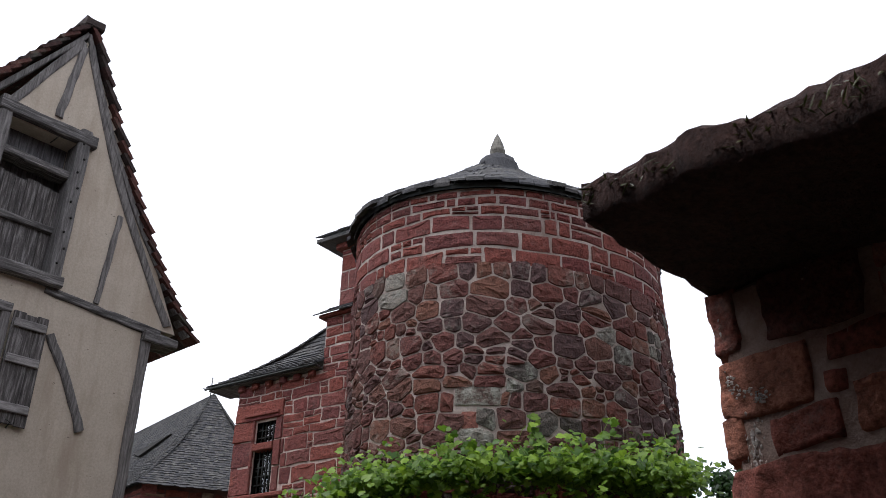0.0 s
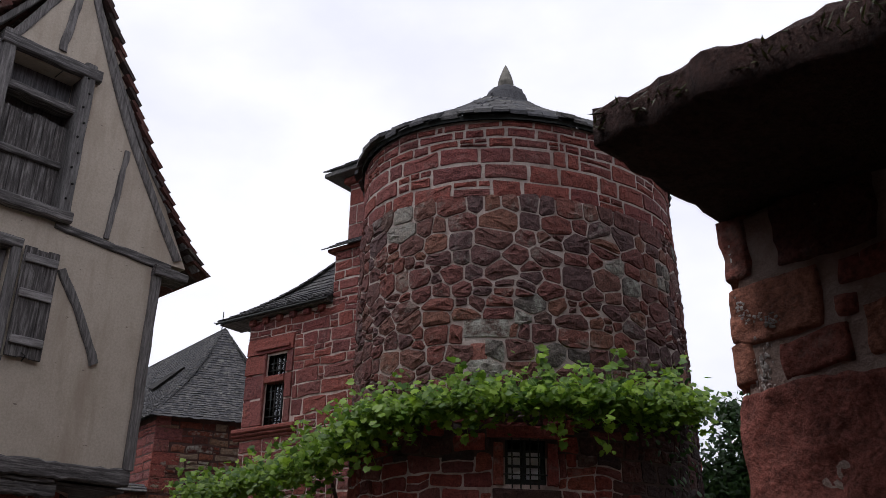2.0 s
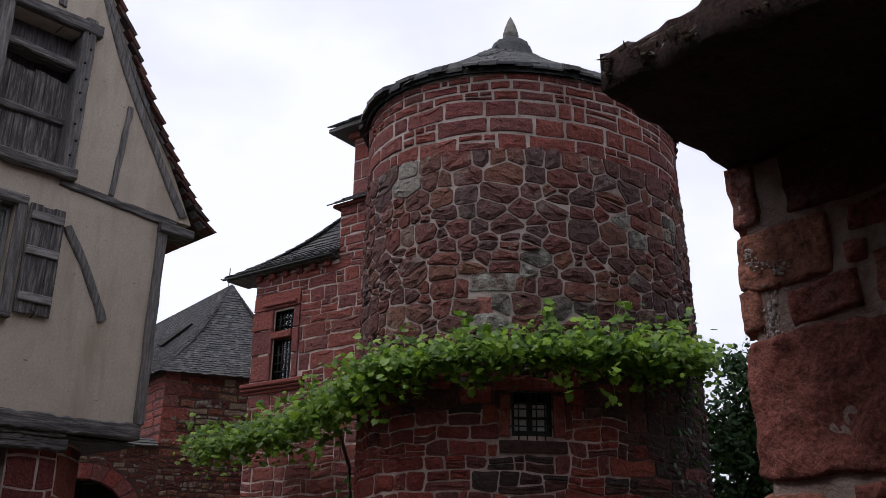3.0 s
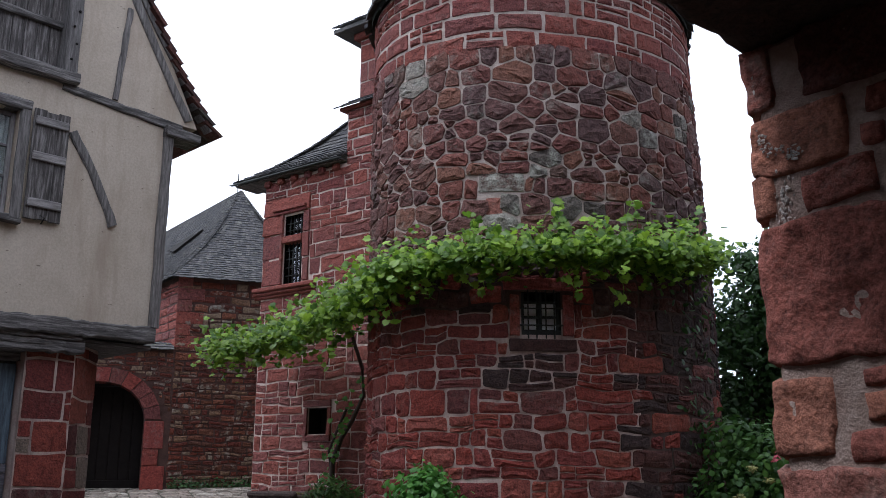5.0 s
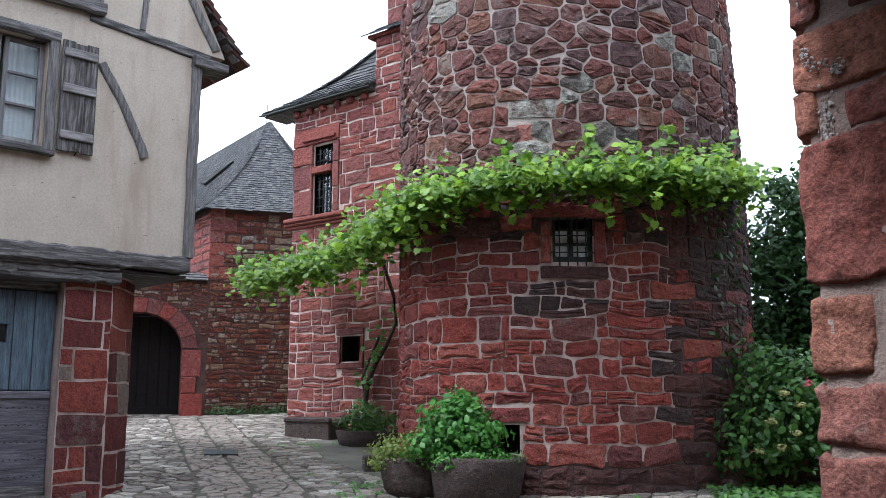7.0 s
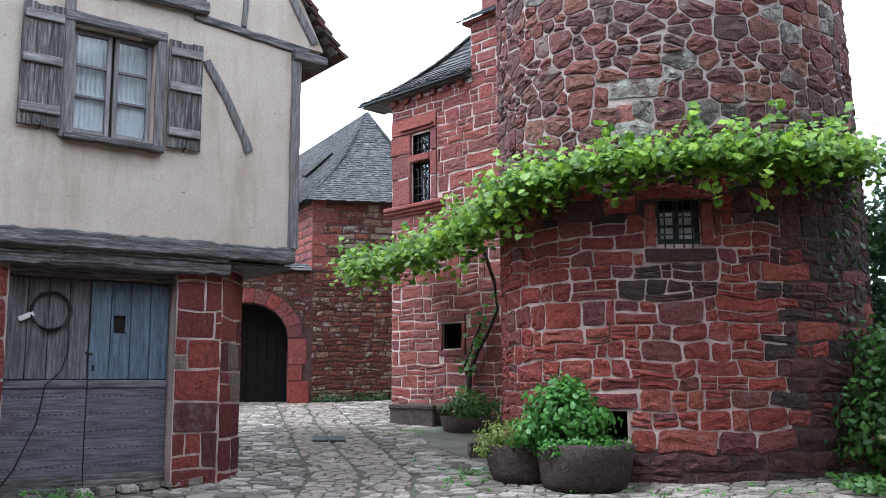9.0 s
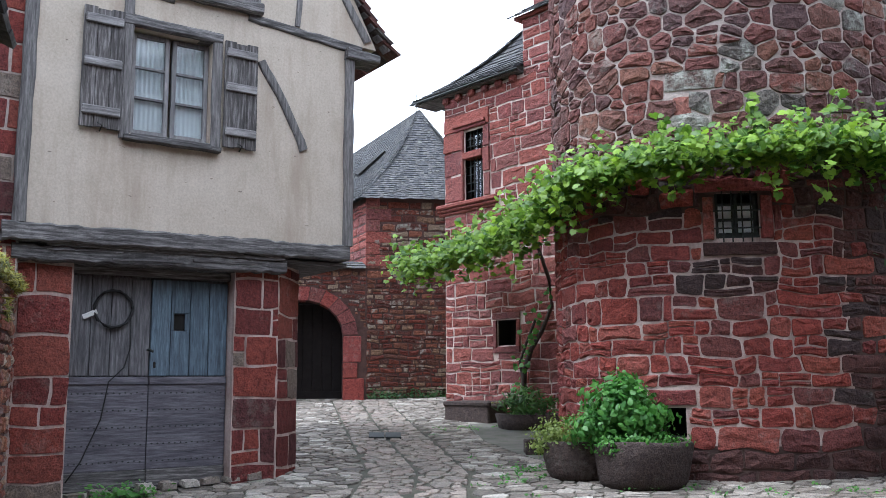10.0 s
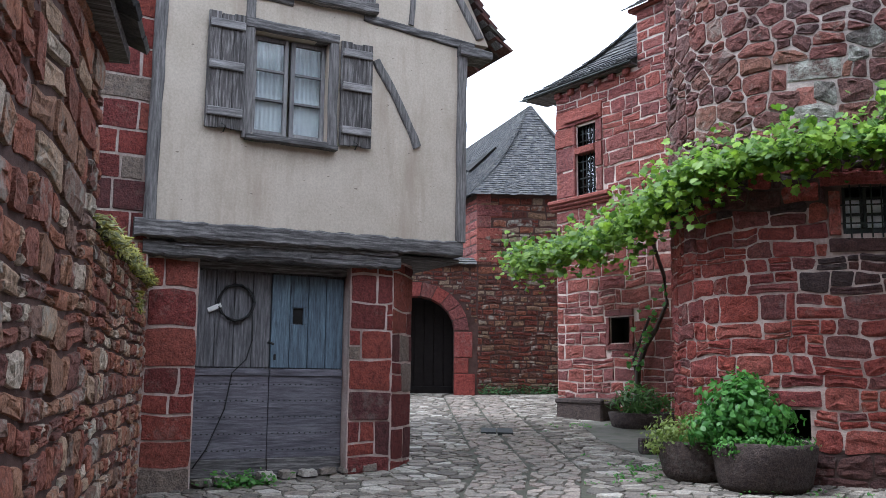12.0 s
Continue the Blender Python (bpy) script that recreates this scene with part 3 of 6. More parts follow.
TW = (tower_len(-8.7), tower_len(3.5), 3.06, 3.52)          # small barred window
TH = (tower_len(-25.5), tower_len(-19.0), 1.08, 1.37)       # drain opening


def core_with_holes(z0, z1, holes, deg0=-180, deg1=180):
    """The mortar skin behind the stones, left open at the holes."""
    us = sorted({tower_len(d) for d in range(deg0, deg1 + 1, 5)} | {h[0] for h in holes} | {h[1] for h in holes})
    zs = sorted({z0, z1, (z0 + z1) / 2} | {h[2] for h in holes} | {h[3] for h in holes})
    verts, faces, at = [], [], {}
    for (a, b), (c, d) in product(zip(us, us[1:]), zip(zs, zs[1:])):
        if any(h[0] - 1e-4 <= a and b <= h[1] + 1e-4 and h[2] - 1e-4 <= c and d <= h[3] + 1e-4 for h in holes):
            continue
        q = []
        for k in ((a, c), (b, c), (b, d), (a, d)):
            if k not in at:
                at[k] = len(verts)
                verts.append(tower_surf(k[0], k[1]))
            q.append(at[k])
        faces.append(tuple(q))
    return verts, faces, True


# Under the vine and on the garden side, shade is painted over staining.
part("wall", core_with_holes(3.34, 3.95, [(TW[0], TW[1], 3.34, TW[3])]), M["mortar_black"], tower, "mortar under the vine, stain and shade in its dark colour")
part("wall", core_with_holes(0.3, 1.0, [], -180, 30), M["mortar_black"], tower, "stained and shaded mortar of the plinth")
part("wall", core_with_holes(0.3, 3.34, [], 30, 180), M["mortar_black"], tower, "garden side mortar, stain and shade in its dark colour")
part("wall", core_with_holes(1.0, 3.34, [(TW[0], TW[1], TW[2], 3.34), TH], -180, 30), M["mortar_low"], tower, "stained lime mortar of the tower wall")
part("wall", core_with_holes(3.95, 7.38, []), M["mortar"], tower, "pale lime mortar of the tower wall")
# Recess boxes are coloured near-black to stand for their shade.
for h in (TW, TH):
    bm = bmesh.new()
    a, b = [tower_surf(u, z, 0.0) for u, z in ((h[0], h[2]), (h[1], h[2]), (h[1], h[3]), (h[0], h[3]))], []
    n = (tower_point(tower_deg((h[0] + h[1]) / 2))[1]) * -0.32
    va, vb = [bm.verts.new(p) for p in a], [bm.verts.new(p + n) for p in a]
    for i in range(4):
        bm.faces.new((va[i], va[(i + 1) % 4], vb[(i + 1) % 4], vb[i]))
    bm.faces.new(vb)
    part("recess", bm, M["void"], tower, "tower wall recess, near-black in place of its shade")


def tower_style(z):
    if z < 1.0:
        return (0.17, 0.26), (0.3, 0.6), 0.1
    if z < 2.9:
        return (0.11, 0.24), (0.15, 0.56), 0.36
    if z < 4.2:
        return (0.13, 0.23), (0.16, 0.4), 0.25
    if z < 6.25:
        return (0.15, 0.27), (0.19, 0.44), 0.12
    if z < 6.95:
        return (0.2, 0.27), (0.3, 0.58), 0.15
    return (0.08, 0.15), (0.18, 0.42), 0.1


PALE = (tower_len(-21.7), tower_len(-6.3), 4.61, 4.87)
holes = [(TW[0] - 0.02, TW[1] + 0.02, TW[2] - 0.02, TW[3] + 0.02), (TW[0] - 0.13, TW[0] - 0.02, 3.0, 3.56), (TW[1] + 0.02, TW[1] + 0.14, 3.0, 3.56),
         (TW[0] - 0.15, TW[1] + 0.18, 2.86, 3.04), (TH[0] - 0.02, TH[1] + 0.02, TH[2] - 0.02, TH[3] + 0.01), (TH[0] - 0.15, TH[1] + 0.12, TH[3] + 0.01, TH[3] + 0.2)]
TAN = (tower_len(-19.4), tower_len(-13.6), 4.37, 4.6)
holes += [PALE, TAN]
cells = courses(tower_len(-112), tower_len(104), 0.35, 7.36, tower_style, holes, 11)
low = [c for c in cells if c[3] < 4.15]
mid = [c for c in cells if c[3] >= 4.15 and c[2] < 6.25]
top = [c for c in cells if c[3] >= 4.15 and c[2] >= 6.25]
# Picks stones coloured dark for staining plus shade under the vine and garden side.
def sooty_shaded(c):
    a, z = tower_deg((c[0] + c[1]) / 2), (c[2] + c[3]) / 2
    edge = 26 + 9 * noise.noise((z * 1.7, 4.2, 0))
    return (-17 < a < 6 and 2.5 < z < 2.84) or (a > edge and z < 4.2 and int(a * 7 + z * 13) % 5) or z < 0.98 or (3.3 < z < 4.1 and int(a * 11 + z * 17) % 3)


stained = [c for c in low if sooty_shaded(c)]
soot_shade_keys = {id(c) for c in stained}
clean = [c for c in low if id(c) not in soot_shade_keys]
kw = dict(wave=0.065, wave_scale=4.2, corner=0.2, roughness=0.26, joint=0.002, bulge=0.018)
lay_stones(tower, clean, tower_surf, "red", near=lambda u, z: -1.9 < u < 1.7 and 0.9 < z < 3.5, seed=21, rest_label="red sandstone rubble of the tower foot", **kw)
lay_stones(tower, stained, tower_surf, "soot_shade", near=lambda u, z: -1.2 < u < 1.7 and 0.8 < z < 3.5, limit=150, seed=21, rest_label="tower foot stones coloured dark for stain and shade", **kw)
def lichened(c):
    a, z = tower_deg((c[0] + c[1]) / 2), (c[2] + c[3]) / 2
    return noise.noise((a * 0.06, z * 1.9, 7.7)) > 0.42 - 0.30 * math.exp(-((z - 5.45) / 0.3) ** 2 - ((a - 8) / 18) ** 2)


fitted = rubble_cells(mid, 25, 0.016, 0.14, 1.2, 0.2)
greyish = [lichened(c) for c in mid]
kw_mid = dict(wave=0.04, wave_scale=5, proud=0.014, bulge=0.02)
lay_stones(tower, [f for f, g in zip(fitted, greyish) if not g], tower_surf, "dark", near=lambda u, z: -1.4 < u < 1.4 and 4.4 < z < 6, limit=240, seed=22, rest_label="dark weathered red stones", **kw_mid)
lay_stones(tower, [f for f, g in zip(fitted, greyish) if g], tower_surf, "grey", limit=60, seed=26, rest_label="stones covered with grey lichen", **kw_mid)
lay_stones(tower, [PALE], tower_surf, "grey", name="pale_stone", seed=27, wave=0.02, corner=0.15, joint=0.02)
lay_stones(tower, [TAN], tower_surf, "orange", name="tan_stone", seed=28, wave=0.01, corner=0.12, joint=0.02)
lay_stones(tower, top, tower_surf, "ashlar", near=lambda u, z: -1.4 < u < 1.4, limit=140, seed=23, wave=0.03, corner=0.09, roughness=0.28, joint=0.018, rest_label="squared red blocks below the eaves")
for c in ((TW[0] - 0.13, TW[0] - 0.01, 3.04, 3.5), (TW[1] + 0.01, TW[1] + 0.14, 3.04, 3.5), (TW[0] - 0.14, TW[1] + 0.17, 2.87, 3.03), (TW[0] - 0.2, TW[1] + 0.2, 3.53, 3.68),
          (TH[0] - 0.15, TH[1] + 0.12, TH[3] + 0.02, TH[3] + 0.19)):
    lay_stones(tower, [c], tower_surf, "soot_shade" if c[3] < 3.1 and c[2] > 2 else "red", name="window_stone", seed=int(c[2] * 100), wave=0.0, corner=0.08, proud=0.03, joint=0.01)

# barred window of the tower
tp, tn = tower_point(tower_deg((TW[0] + TW[1]) / 2))
TWF = Frame(tp.x, tp.y, math.degrees(math.atan2(-tn.y, tn.x)) + 0.0)
tw_half = (TW[1] - TW[0]) / 2
tower_window = part("window", slab(TWF, -tw_half, tw_half, 3.06, 3.12, -0.1, -0.04), M["iron"], tower, "small window with dark green iron bars")
for u in (-tw_half + 0.02, 0.0, tw_half - 0.02):
    part("frame_bar", slab(TWF, u - 0.018, u + 0.018, 3.12, 3.52, -0.12, -0.06), M["iron"], tower_window)
for z in (3.26, 3.42):
    part("frame_bar", slab(TWF, -tw_half, tw_half, z - 0.012, z + 0.012, -0.12, -0.065), M["iron"], tower_window)
for u in (-0.14, -0.05, 0.05, 0.14):
    part("iron_bar", tube([TWF(u, 3.02, 0.0), TWF(u, 3.55, 0.0)], 0.008, 6), M["iron"], tower_window)
for z in (3.16, 3.34):
    part("iron_bar", tube([TWF(-tw_half - 0.02, z, 0.012), TWF(tw_half + 0.02, z, 0.012)], 0.008, 6), M["iron"], tower_window)
for u0, u1 in ((-tw_half + 0.03, -0.03), (0.03, tw_half - 0.03)):
    part("curtain", slab(TWF, u0, u1, 3.12, 3.44, -0.135, -0.125, 0), M["curtain"], tower_window, "white curtain behind the bars")

# eaves and roof of the tower
def tower_roof():
    rnd = random.Random(4)
    verts, faces = [], []
    rings = 18
    for k in range(rings):
        f = k / rings
        g0, g1 = 0.13 - f * 1.95, 0.13 - (k + 1.35) / rings * 1.95
        f1 = (k + 1.35) / rings
        z0, z1 = 7.40 + 1.27 * f + 0.18 * f ** 3, 7.43 + 1.27 * f1 + 0.18 * f1 ** 3
        n = max(10, int(64 * (1 - f)))
        for i in range(n):
            a0, a1 = 360 * (i + 0.5 * (k % 2)) / n, 360 * (i + 1 + 0.5 * (k % 2)) / n - 0.3
            e = rnd.uniform(-0.045, 0.045)
            pts = [tower_point(a0, g0 + e)[0], tower_point(a1, g0 + e)[0], tower_point(a1, g1)[0], tower_point(a0, g1)[0]]
            j = len(verts)
            th = rnd.uniform(0.025, 0.06)
            dz = rnd.uniform(-0.008, 0.012)
            for p, z in zip(pts, (z0, z0, z1, z1)):
                verts.append(p + Vector((0, 0, z + dz)))
            for p, z in zip(pts, (z0, z0, z1, z1)):
                verts.append(p + Vector((0, 0, z + dz + th)))
            faces += [(j + 3, j + 2, j + 1, j), (j + 4, j + 5, j + 6, j + 7), (j, j + 1, j + 5, j + 4), (j + 1, j + 2, j + 6, j + 5), (j + 2, j + 3, j + 7, j + 6), (j + 3, j, j + 4, j + 7)]
    return verts, faces


roof = part("roof", tower_roof(), M["slate"], tower, "low roof of overlapping grey stone slates")
tagged(roof, kind="stuff")
# Dark ring: the shade below the roof edge is put into its colour.
part("eaves_board", ring_mesh(7.36, 7.43, 0.06), M["iron"], tower, "dark ring painted as the shade under the eaves")


def lathe(c, profile, sides=14):
    verts, faces = [], []
    for r, z in profile:
        for k in range(sides):
            a = 2 * math.pi * k / sides
            verts.append(Vector((c[0] + r * math.cos(a), c[1] + r * math.sin(a), z)))
    for i in range(len(profile) - 1):
        for k in range(sides):
            k2 = (k + 1) % sides
            faces.append((i * sides + k, i * sides + k2, (i + 1) * sides + k2, (i + 1) * sides + k))
    return verts, faces, True


FIN = (0.72, 11.5)
part("finial_base", lathe(FIN, [(0.40, 8.4), (0.37, 8.74), (0.33, 8.77), (0.32, 8.88), (0.30, 8.90), (0.27, 8.98), (0.2, 9.01), (0.16, 9.06), (0.10, 9.1)], 11), M["slate"], tower, "stepped stone collar with lichen")
part("finial", lathe(FIN, [(0.12, 9.03), (0.095, 9.1), (0.118, 9.15), (0.112, 9.2), (0.085, 9.3), (0.04, 9.42), (0.0, 9.5)]), M["pale_stone"], tower, "carved grey stone finial with lichen")
settle(tower)

# ------------------------------------------------------------------ wing beside the tower
wing = thing("wing", "red sandstone house wing with a mullioned window beside the tower", "house", at=(-2.2, 14.75, 1.03))
wsurf = flip(WING)
WW = (0.90, 1.36, 4.82, 6.06)
WV = (0.17, 0.60, 2.23, 2.65)


def wall_with_holes(surf, u0, u1, z0, z1, holes, thick, name, material, parent, label, deep=0.3):
    """A thick wall with openings through its face, and their reveals."""
    us = sorted({u0, u1} | {h[i] for h in holes for i in (0, 1)})
    zs = sorted({z0, z1} | {h[i] for h in holes for i in (2, 3)})
    verts, faces = [], []

    def quad(pts):
        k = len(verts)
        verts.extend(pts)
        faces.append((k, k + 1, k + 2, k + 3))
    for (a, b), (c, d) in product(zip(us, us[1:]), zip(zs, zs[1:])):
        if not any(h[0] - 1e-4 <= a and b <= h[1] + 1e-4 and h[2] - 1e-4 <= c and d <= h[3] + 1e-4 for h in holes):
            quad([surf(a, c), surf(b, c), surf(b, d), surf(a, d)])
    quad([surf(u0, z0, -thick), surf(u0, z1, -thick), surf(u1, z1, -thick), surf(u1, z0, -thick)])
    for (a, c), (b, d) in (((u0, z0), (u0, z1)), ((u0, z1), (u1, z1)), ((u1, z1), (u1, z0)), ((u1, z0), (u0, z0))):
        quad([surf(a, c), surf(b, d), surf(b, d, -thick), surf(a, c, -thick)])
    for h in holes:
        cs = [(h[0], h[2]), (h[1], h[2]), (h[1], h[3]), (h[0], h[3])]
        for i in range(4):
            (a, c), (b, d) = cs[i], cs[(i + 1) % 4]
            quad([surf(a, c), surf(b, d), surf(b, d, -deep), surf(a, c, -deep)])
    return part(name, (verts, faces), M[material], parent, label)


wall_with_holes(wsurf, -3.0, 1.90, 0.4, 6.78, [WW, WV], 0.45, "wall", "mortar_low", wing, "pale mortar of the wing wall", 0.02)
part("side_wall", slab(WING, 1.55, 1.895, 0.5, 6.76, 0.45, 5.0, 0), M["mortar"], wing)
# Near-black plates behind the openings take the place of shade.
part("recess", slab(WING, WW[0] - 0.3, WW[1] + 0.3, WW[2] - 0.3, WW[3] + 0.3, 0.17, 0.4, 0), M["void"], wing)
part("recess", slab(WING, WV[0] - 0.05, WV[1] + 0.05, WV[2] - 0.05, WV[3] + 0.05, 0.30, 0.42, 0), M["void"], wing, "vent hole back plate, near-black in place of shade")
# Near-black liners put the shade of the deep vent into colour.
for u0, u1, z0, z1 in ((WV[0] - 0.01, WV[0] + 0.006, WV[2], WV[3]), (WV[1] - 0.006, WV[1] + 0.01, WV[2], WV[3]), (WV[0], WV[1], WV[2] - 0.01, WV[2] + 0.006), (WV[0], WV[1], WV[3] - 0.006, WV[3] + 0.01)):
    part("reveal", slab(WING, u0, u1, z0, z1, 0.03, 0.30, 0), M["void"], wing, "vent hole side, near-black in place of its shade")
FRAME_W = (0.72, 1.72, 4.80, 6.42)
wholes = [FRAME_W, (0.5, 2.1, 4.59, 4.82), (WV[0] - 0.1, WV[1] + 0.1, WV[2] - 0.12, WV[3] + 0.13)]
wcells = courses(-1.6, 1.9, 0.85, 6.74, lambda z: ((0.15, 0.3), (0.26, 0.62), 0.3), wholes, 31)
lay_stones(wing, wcells, wsurf, "ashlar", near=lambda u, z: u > -0.9, limit=300, seed=32, wave=0.045, corner=0.08, roughness=0.3, wave_scale=4, joint=0.008)
# window surround: jamb blocks, lintel, mullion and moulded sill
for c in ((1.37, 1.9, 4.83, 5.3), (1.37, 1.9, 5.31, 5.74), (1.37, 1.9, 5.75, 6.1), (0.72, 0.89, 4.83, 5.25), (0.72, 0.89, 5.26, 5.7), (0.72, 0.89, 5.71, 6.1), (0.72, 1.9, 6.11, 6.42),
          (WV[0] - 0.1, WV[0] - 0.005, 2.2, 2.66), (WV[1] + 0.005, WV[1] + 0.1, 2.2, 2.66), (WV[0] - 0.1, WV[1] + 0.1, 2.665, 2.78), (WV[0] - 0.1, WV[1] + 0.1, 2.11, 2.22)):
    lay_stones(wing, [c], wsurf, "ashlar", name="window_stone", seed=int(c[2] * 97), wave=0, corner=0.03, proud=0.028, joint=0.008, roughness=0.1, bulge=0.002)
wing_window = part("window", slab(WING, WW[0], WW[1] + 0.02, 5.56, 5.68, -0.05, 0.14), M["ashlar"], wing, "mullioned stone window with iron grilles")
for z0, z1, d in ((6.1, 6.16, 0.05), (6.16, 6.22, 0.08)):
    part("moulding", slab(WING, 0.8, 1.62, z0, z1, -d, 0.02, 0.012), M["ashlar"], wing_window)
part("moulding", slab(WING, 1.38, 1.44, 4.82, 6.1, -0.045, 0.05, 0.012), M["ashlar"], wing_window)
for z0, z1, d in ((4.72, 4.80, 0.11), (4.66, 4.72, 0.08), (4.60, 4.66, 0.045)):
    part("window_sill", slab(WING, 0.52, 2.05, z0, z1, -d, 0.02, 0.02), M["ashlar"], wing_window)
for u in (1.0, 1.09, 1.18, 1.27):
    part("iron_bar", tube([WING(u, 4.82, 0.06), WING(u, 5.56, 0.06)], 0.011, 5), M["iron"], wing_window)
    part("iron_bar", tube([WING(u, 5.68, 0.06), WING(u, 6.06, 0.06)], 0.011, 5), M["iron"], wing_window)
for z in (4.98, 5.13, 5.28, 5.43, 5.8, 5.93):
    part("iron_bar", tube([WING(0.9, z, 0.06), WING(1.36, z, 0.06)], 0.010, 5), M["iron"], wing_window)
for z0, z1 in ((4.83, 5.55), (5.69, 6.05)):
    part("pane", slab(WING, 0.9, 1.36, z0, z1, 0.11, 0.116, 0), M["glass"], wing_window)


def slate_slope(a, b, c, d, rows, cols, seed, thick=0.022, curve=0.0, rough=0.02, lift=0.02):
    """Overlapping slates on a four-cornered slope: a, b the eave, c, d above b and a. curve: how far the slope sags."""
    rnd = random.Random(seed)
    a, b, c, d = Vector(a), Vector(b), Vector(c), Vector(d)
    nrm = (b - a).cross(d - a).normalized()
    verts, faces = [], []

    def at(s, t):
        p = (a.lerp(b, s)).lerp(d.lerp(c, s), t)
        return p - nrm * curve * math.sin(math.pi * min(t, 1))
    for k in range(rows):
        t0, t1 = k / rows, min(1.0, (k + 1.5) / rows)
        ln0, ln1 = (a.lerp(d, t0) - b.lerp(c, t0)).length, (b - a).length
        n = max(1, int(cols * ln0 / max(ln1, 0.01)) + 1)
        cuts = [0.0]
        for i in range(n):
            cuts.append(cuts[-1] + rnd.uniform(0.6, 1.4))
        cuts = [q / cuts[-1] for q in cuts]
        for s0, s1 in zip(cuts, cuts[1:]):
            e = rnd.uniform(-rough, rough)
            te = max(-0.02, t0 + e / max(0.3, (d - a).length))
            lo = nrm * (lift + rnd.uniform(0, 0.012))
            q = [at(s0, te) + lo, at(s1, te) + lo, at(s1, t1), at(s0, t1)]
            j = len(verts)
            verts += q + [p + nrm * thick for p in q]
            faces += [(j + 4, j + 5, j + 6, j + 7), (j, j + 1, j + 5, j + 4), (j + 1, j + 2, j + 6, j + 5), (j + 3, j, j + 4, j + 7), (j + 3, j + 2, j + 1, j)]
    return verts, faces


wing_roof = part("roof", slate_slope(WING(2.62, 6.86, -0.16), WING(-0.12, 6.84, -0.16), WING(-0.12, 8.35, 1.0), WING(0.15, 8.35, 1.0), 15, 22, 41, curve=0.2), M["slate"], wing, "steep curved roof of grey stone slates")
tagged(wing_roof, kind="stuff")
hip = part("roof_hip", slate_slope(WING(2.62, 6.86, 4.0), WING(2.62, 6.86, -0.16), WING(0.15, 8.35, 1.0), WING(0.15, 8.35, 4.0), 15, 22, 42, curve=0.2), M["slate"], wing)
tagged(hip, kind="stuff")
part("gutter", tube([WING(2.66, 6.84, -0.18), WING(-0.12, 6.83, -0.18)], 0.022, 8), M["iron"], wing, "dark gutter along the eaves")
part("soffit", slab(WING, -0.1, 2.6, 6.80, 6.835, -0.14, 0.4), M["timber_h"], wing)
for i in range(6):
    part("corbel", slab(WING, 0.05 + i * 0.34, 0.2 + i * 0.34, 6.68, 6.8, -0.07, 0.1, 0.02), M["ashlar"], wing)
# taller part of the wing and the stair turret above it
part("upper_wall", slab(WING, -2.6, -0.10, 6.7, 7.8, 0.004, 3.0, 0), M["mortar"], wing)
lay_stones(wing, courses(-1.5, -0.1, 6.72, 7.72, lambda z: ((0.12, 0.2), (0.25, 0.45), 0.15), (), 51), wsurf, "ashlar", name="upper_stone", seed=52, wave=0.02, corner=0.12)
ledge = part("ledge", slate_slope(WING(0.1, 7.74, -0.12), WING(-1.6, 7.74, -0.12), WING(-1.6, 7.95, 0.12), WING(-0.2, 7.95, 0.12), 3, 9, 53), M["slate"], wing, "stone weathering ledge")
tagged(ledge, kind="stuff")
part("ledge_stone", slab(WING, -1.6, 0.04, 7.72, 7.79, -0.08, 0.3, 0.02), M["ashlar"], wing)
part("turret_wall", slab(WING, -1.9, -0.27, 7.7, 9.12, 0.1, 1.8, 0), M["mortar"], wing)
lay_stones(wing, courses(-1.4, -0.27, 7.86, 9.02, lambda z: ((0.3, 0.38), (0.45, 0.7), 0), (), 54), lambda u, z, d=0.0: WING(u, z, 0.1 - d), "ashlar", name="turret_stone", seed=55, wave=0.0, corner=0.05, roughness=0.12, bulge=0.003)
part("turret_roof_edge", slab(WING, -2.1, 0.12, 9.16, 9.24, -0.2, 2.0, 0.01), M["slate"], wing, "dark slate eaves of the turret")
part("turret_cornice", slab(WING, -2.0, -0.17, 9.04, 9.16, 0.0, 1.9, 0.02), M["ashlar"], wing)
turret_roof = part("turret_roof", slate_slope(WING(0.14, 9.24, -0.22), WING(-2.1, 9.24, -0.22), WING(-1.4, 9.6, 0.6), WING(-0.5, 9.6, 0.6), 5, 12, 56), M["slate"], wing)
tagged(turret_roof, kind="stuff")
settle(wing)

# ------------------------------------------------------------------ wall with the arched gate, and the building behind it
gate_wall = thing("gate_wall", "dark rubble wall with a red arched gateway", "wall", "", "structure", at=(-6.3, 18.3, 1.28))
GU, GS, GT = (-1.95, -0.26), 2.62, 3.36     # gate sides, spring line, crown


def arch_pts(u0, u1, z0, spring, crown, n=14):
    mid, half = (u0 + u1) / 2, (u1 - u0) / 2
    return [(u0, z0)] + [(mid - half * math.cos(math.pi * i / n), spring + (crown - spring) * math.sin(math.pi * i / n)) for i in range(n + 1)] + [(u1, z0)]


bm = bmesh.new()
arch = arch_pts(GU[0], GU[1], 0.9, GS, GT)
for d0 in (0.0, -0.5):
    vs_in = [bm.verts.new(GATE(u, z, d0)) for u, z in arch]
    top_v = [bm.verts.new(GATE(u, 4.05, d0)) for u, z in arch]
    for i in range(len(arch) - 1):
        bm.faces.new((vs_in[i], vs_in[i + 1], top_v[i + 1], top_v[i]))
    for ua, ub, k in ((-6.0, GU[0], 0), (GU[1], 0.22, -1)):
        q = [bm.verts.new(GATE(u, z, d0)) for u, z in ((ua, 0.6), (ub, 0.6), (ub, 4.05), (ua, 4.05))]
        bm.faces.new(q)
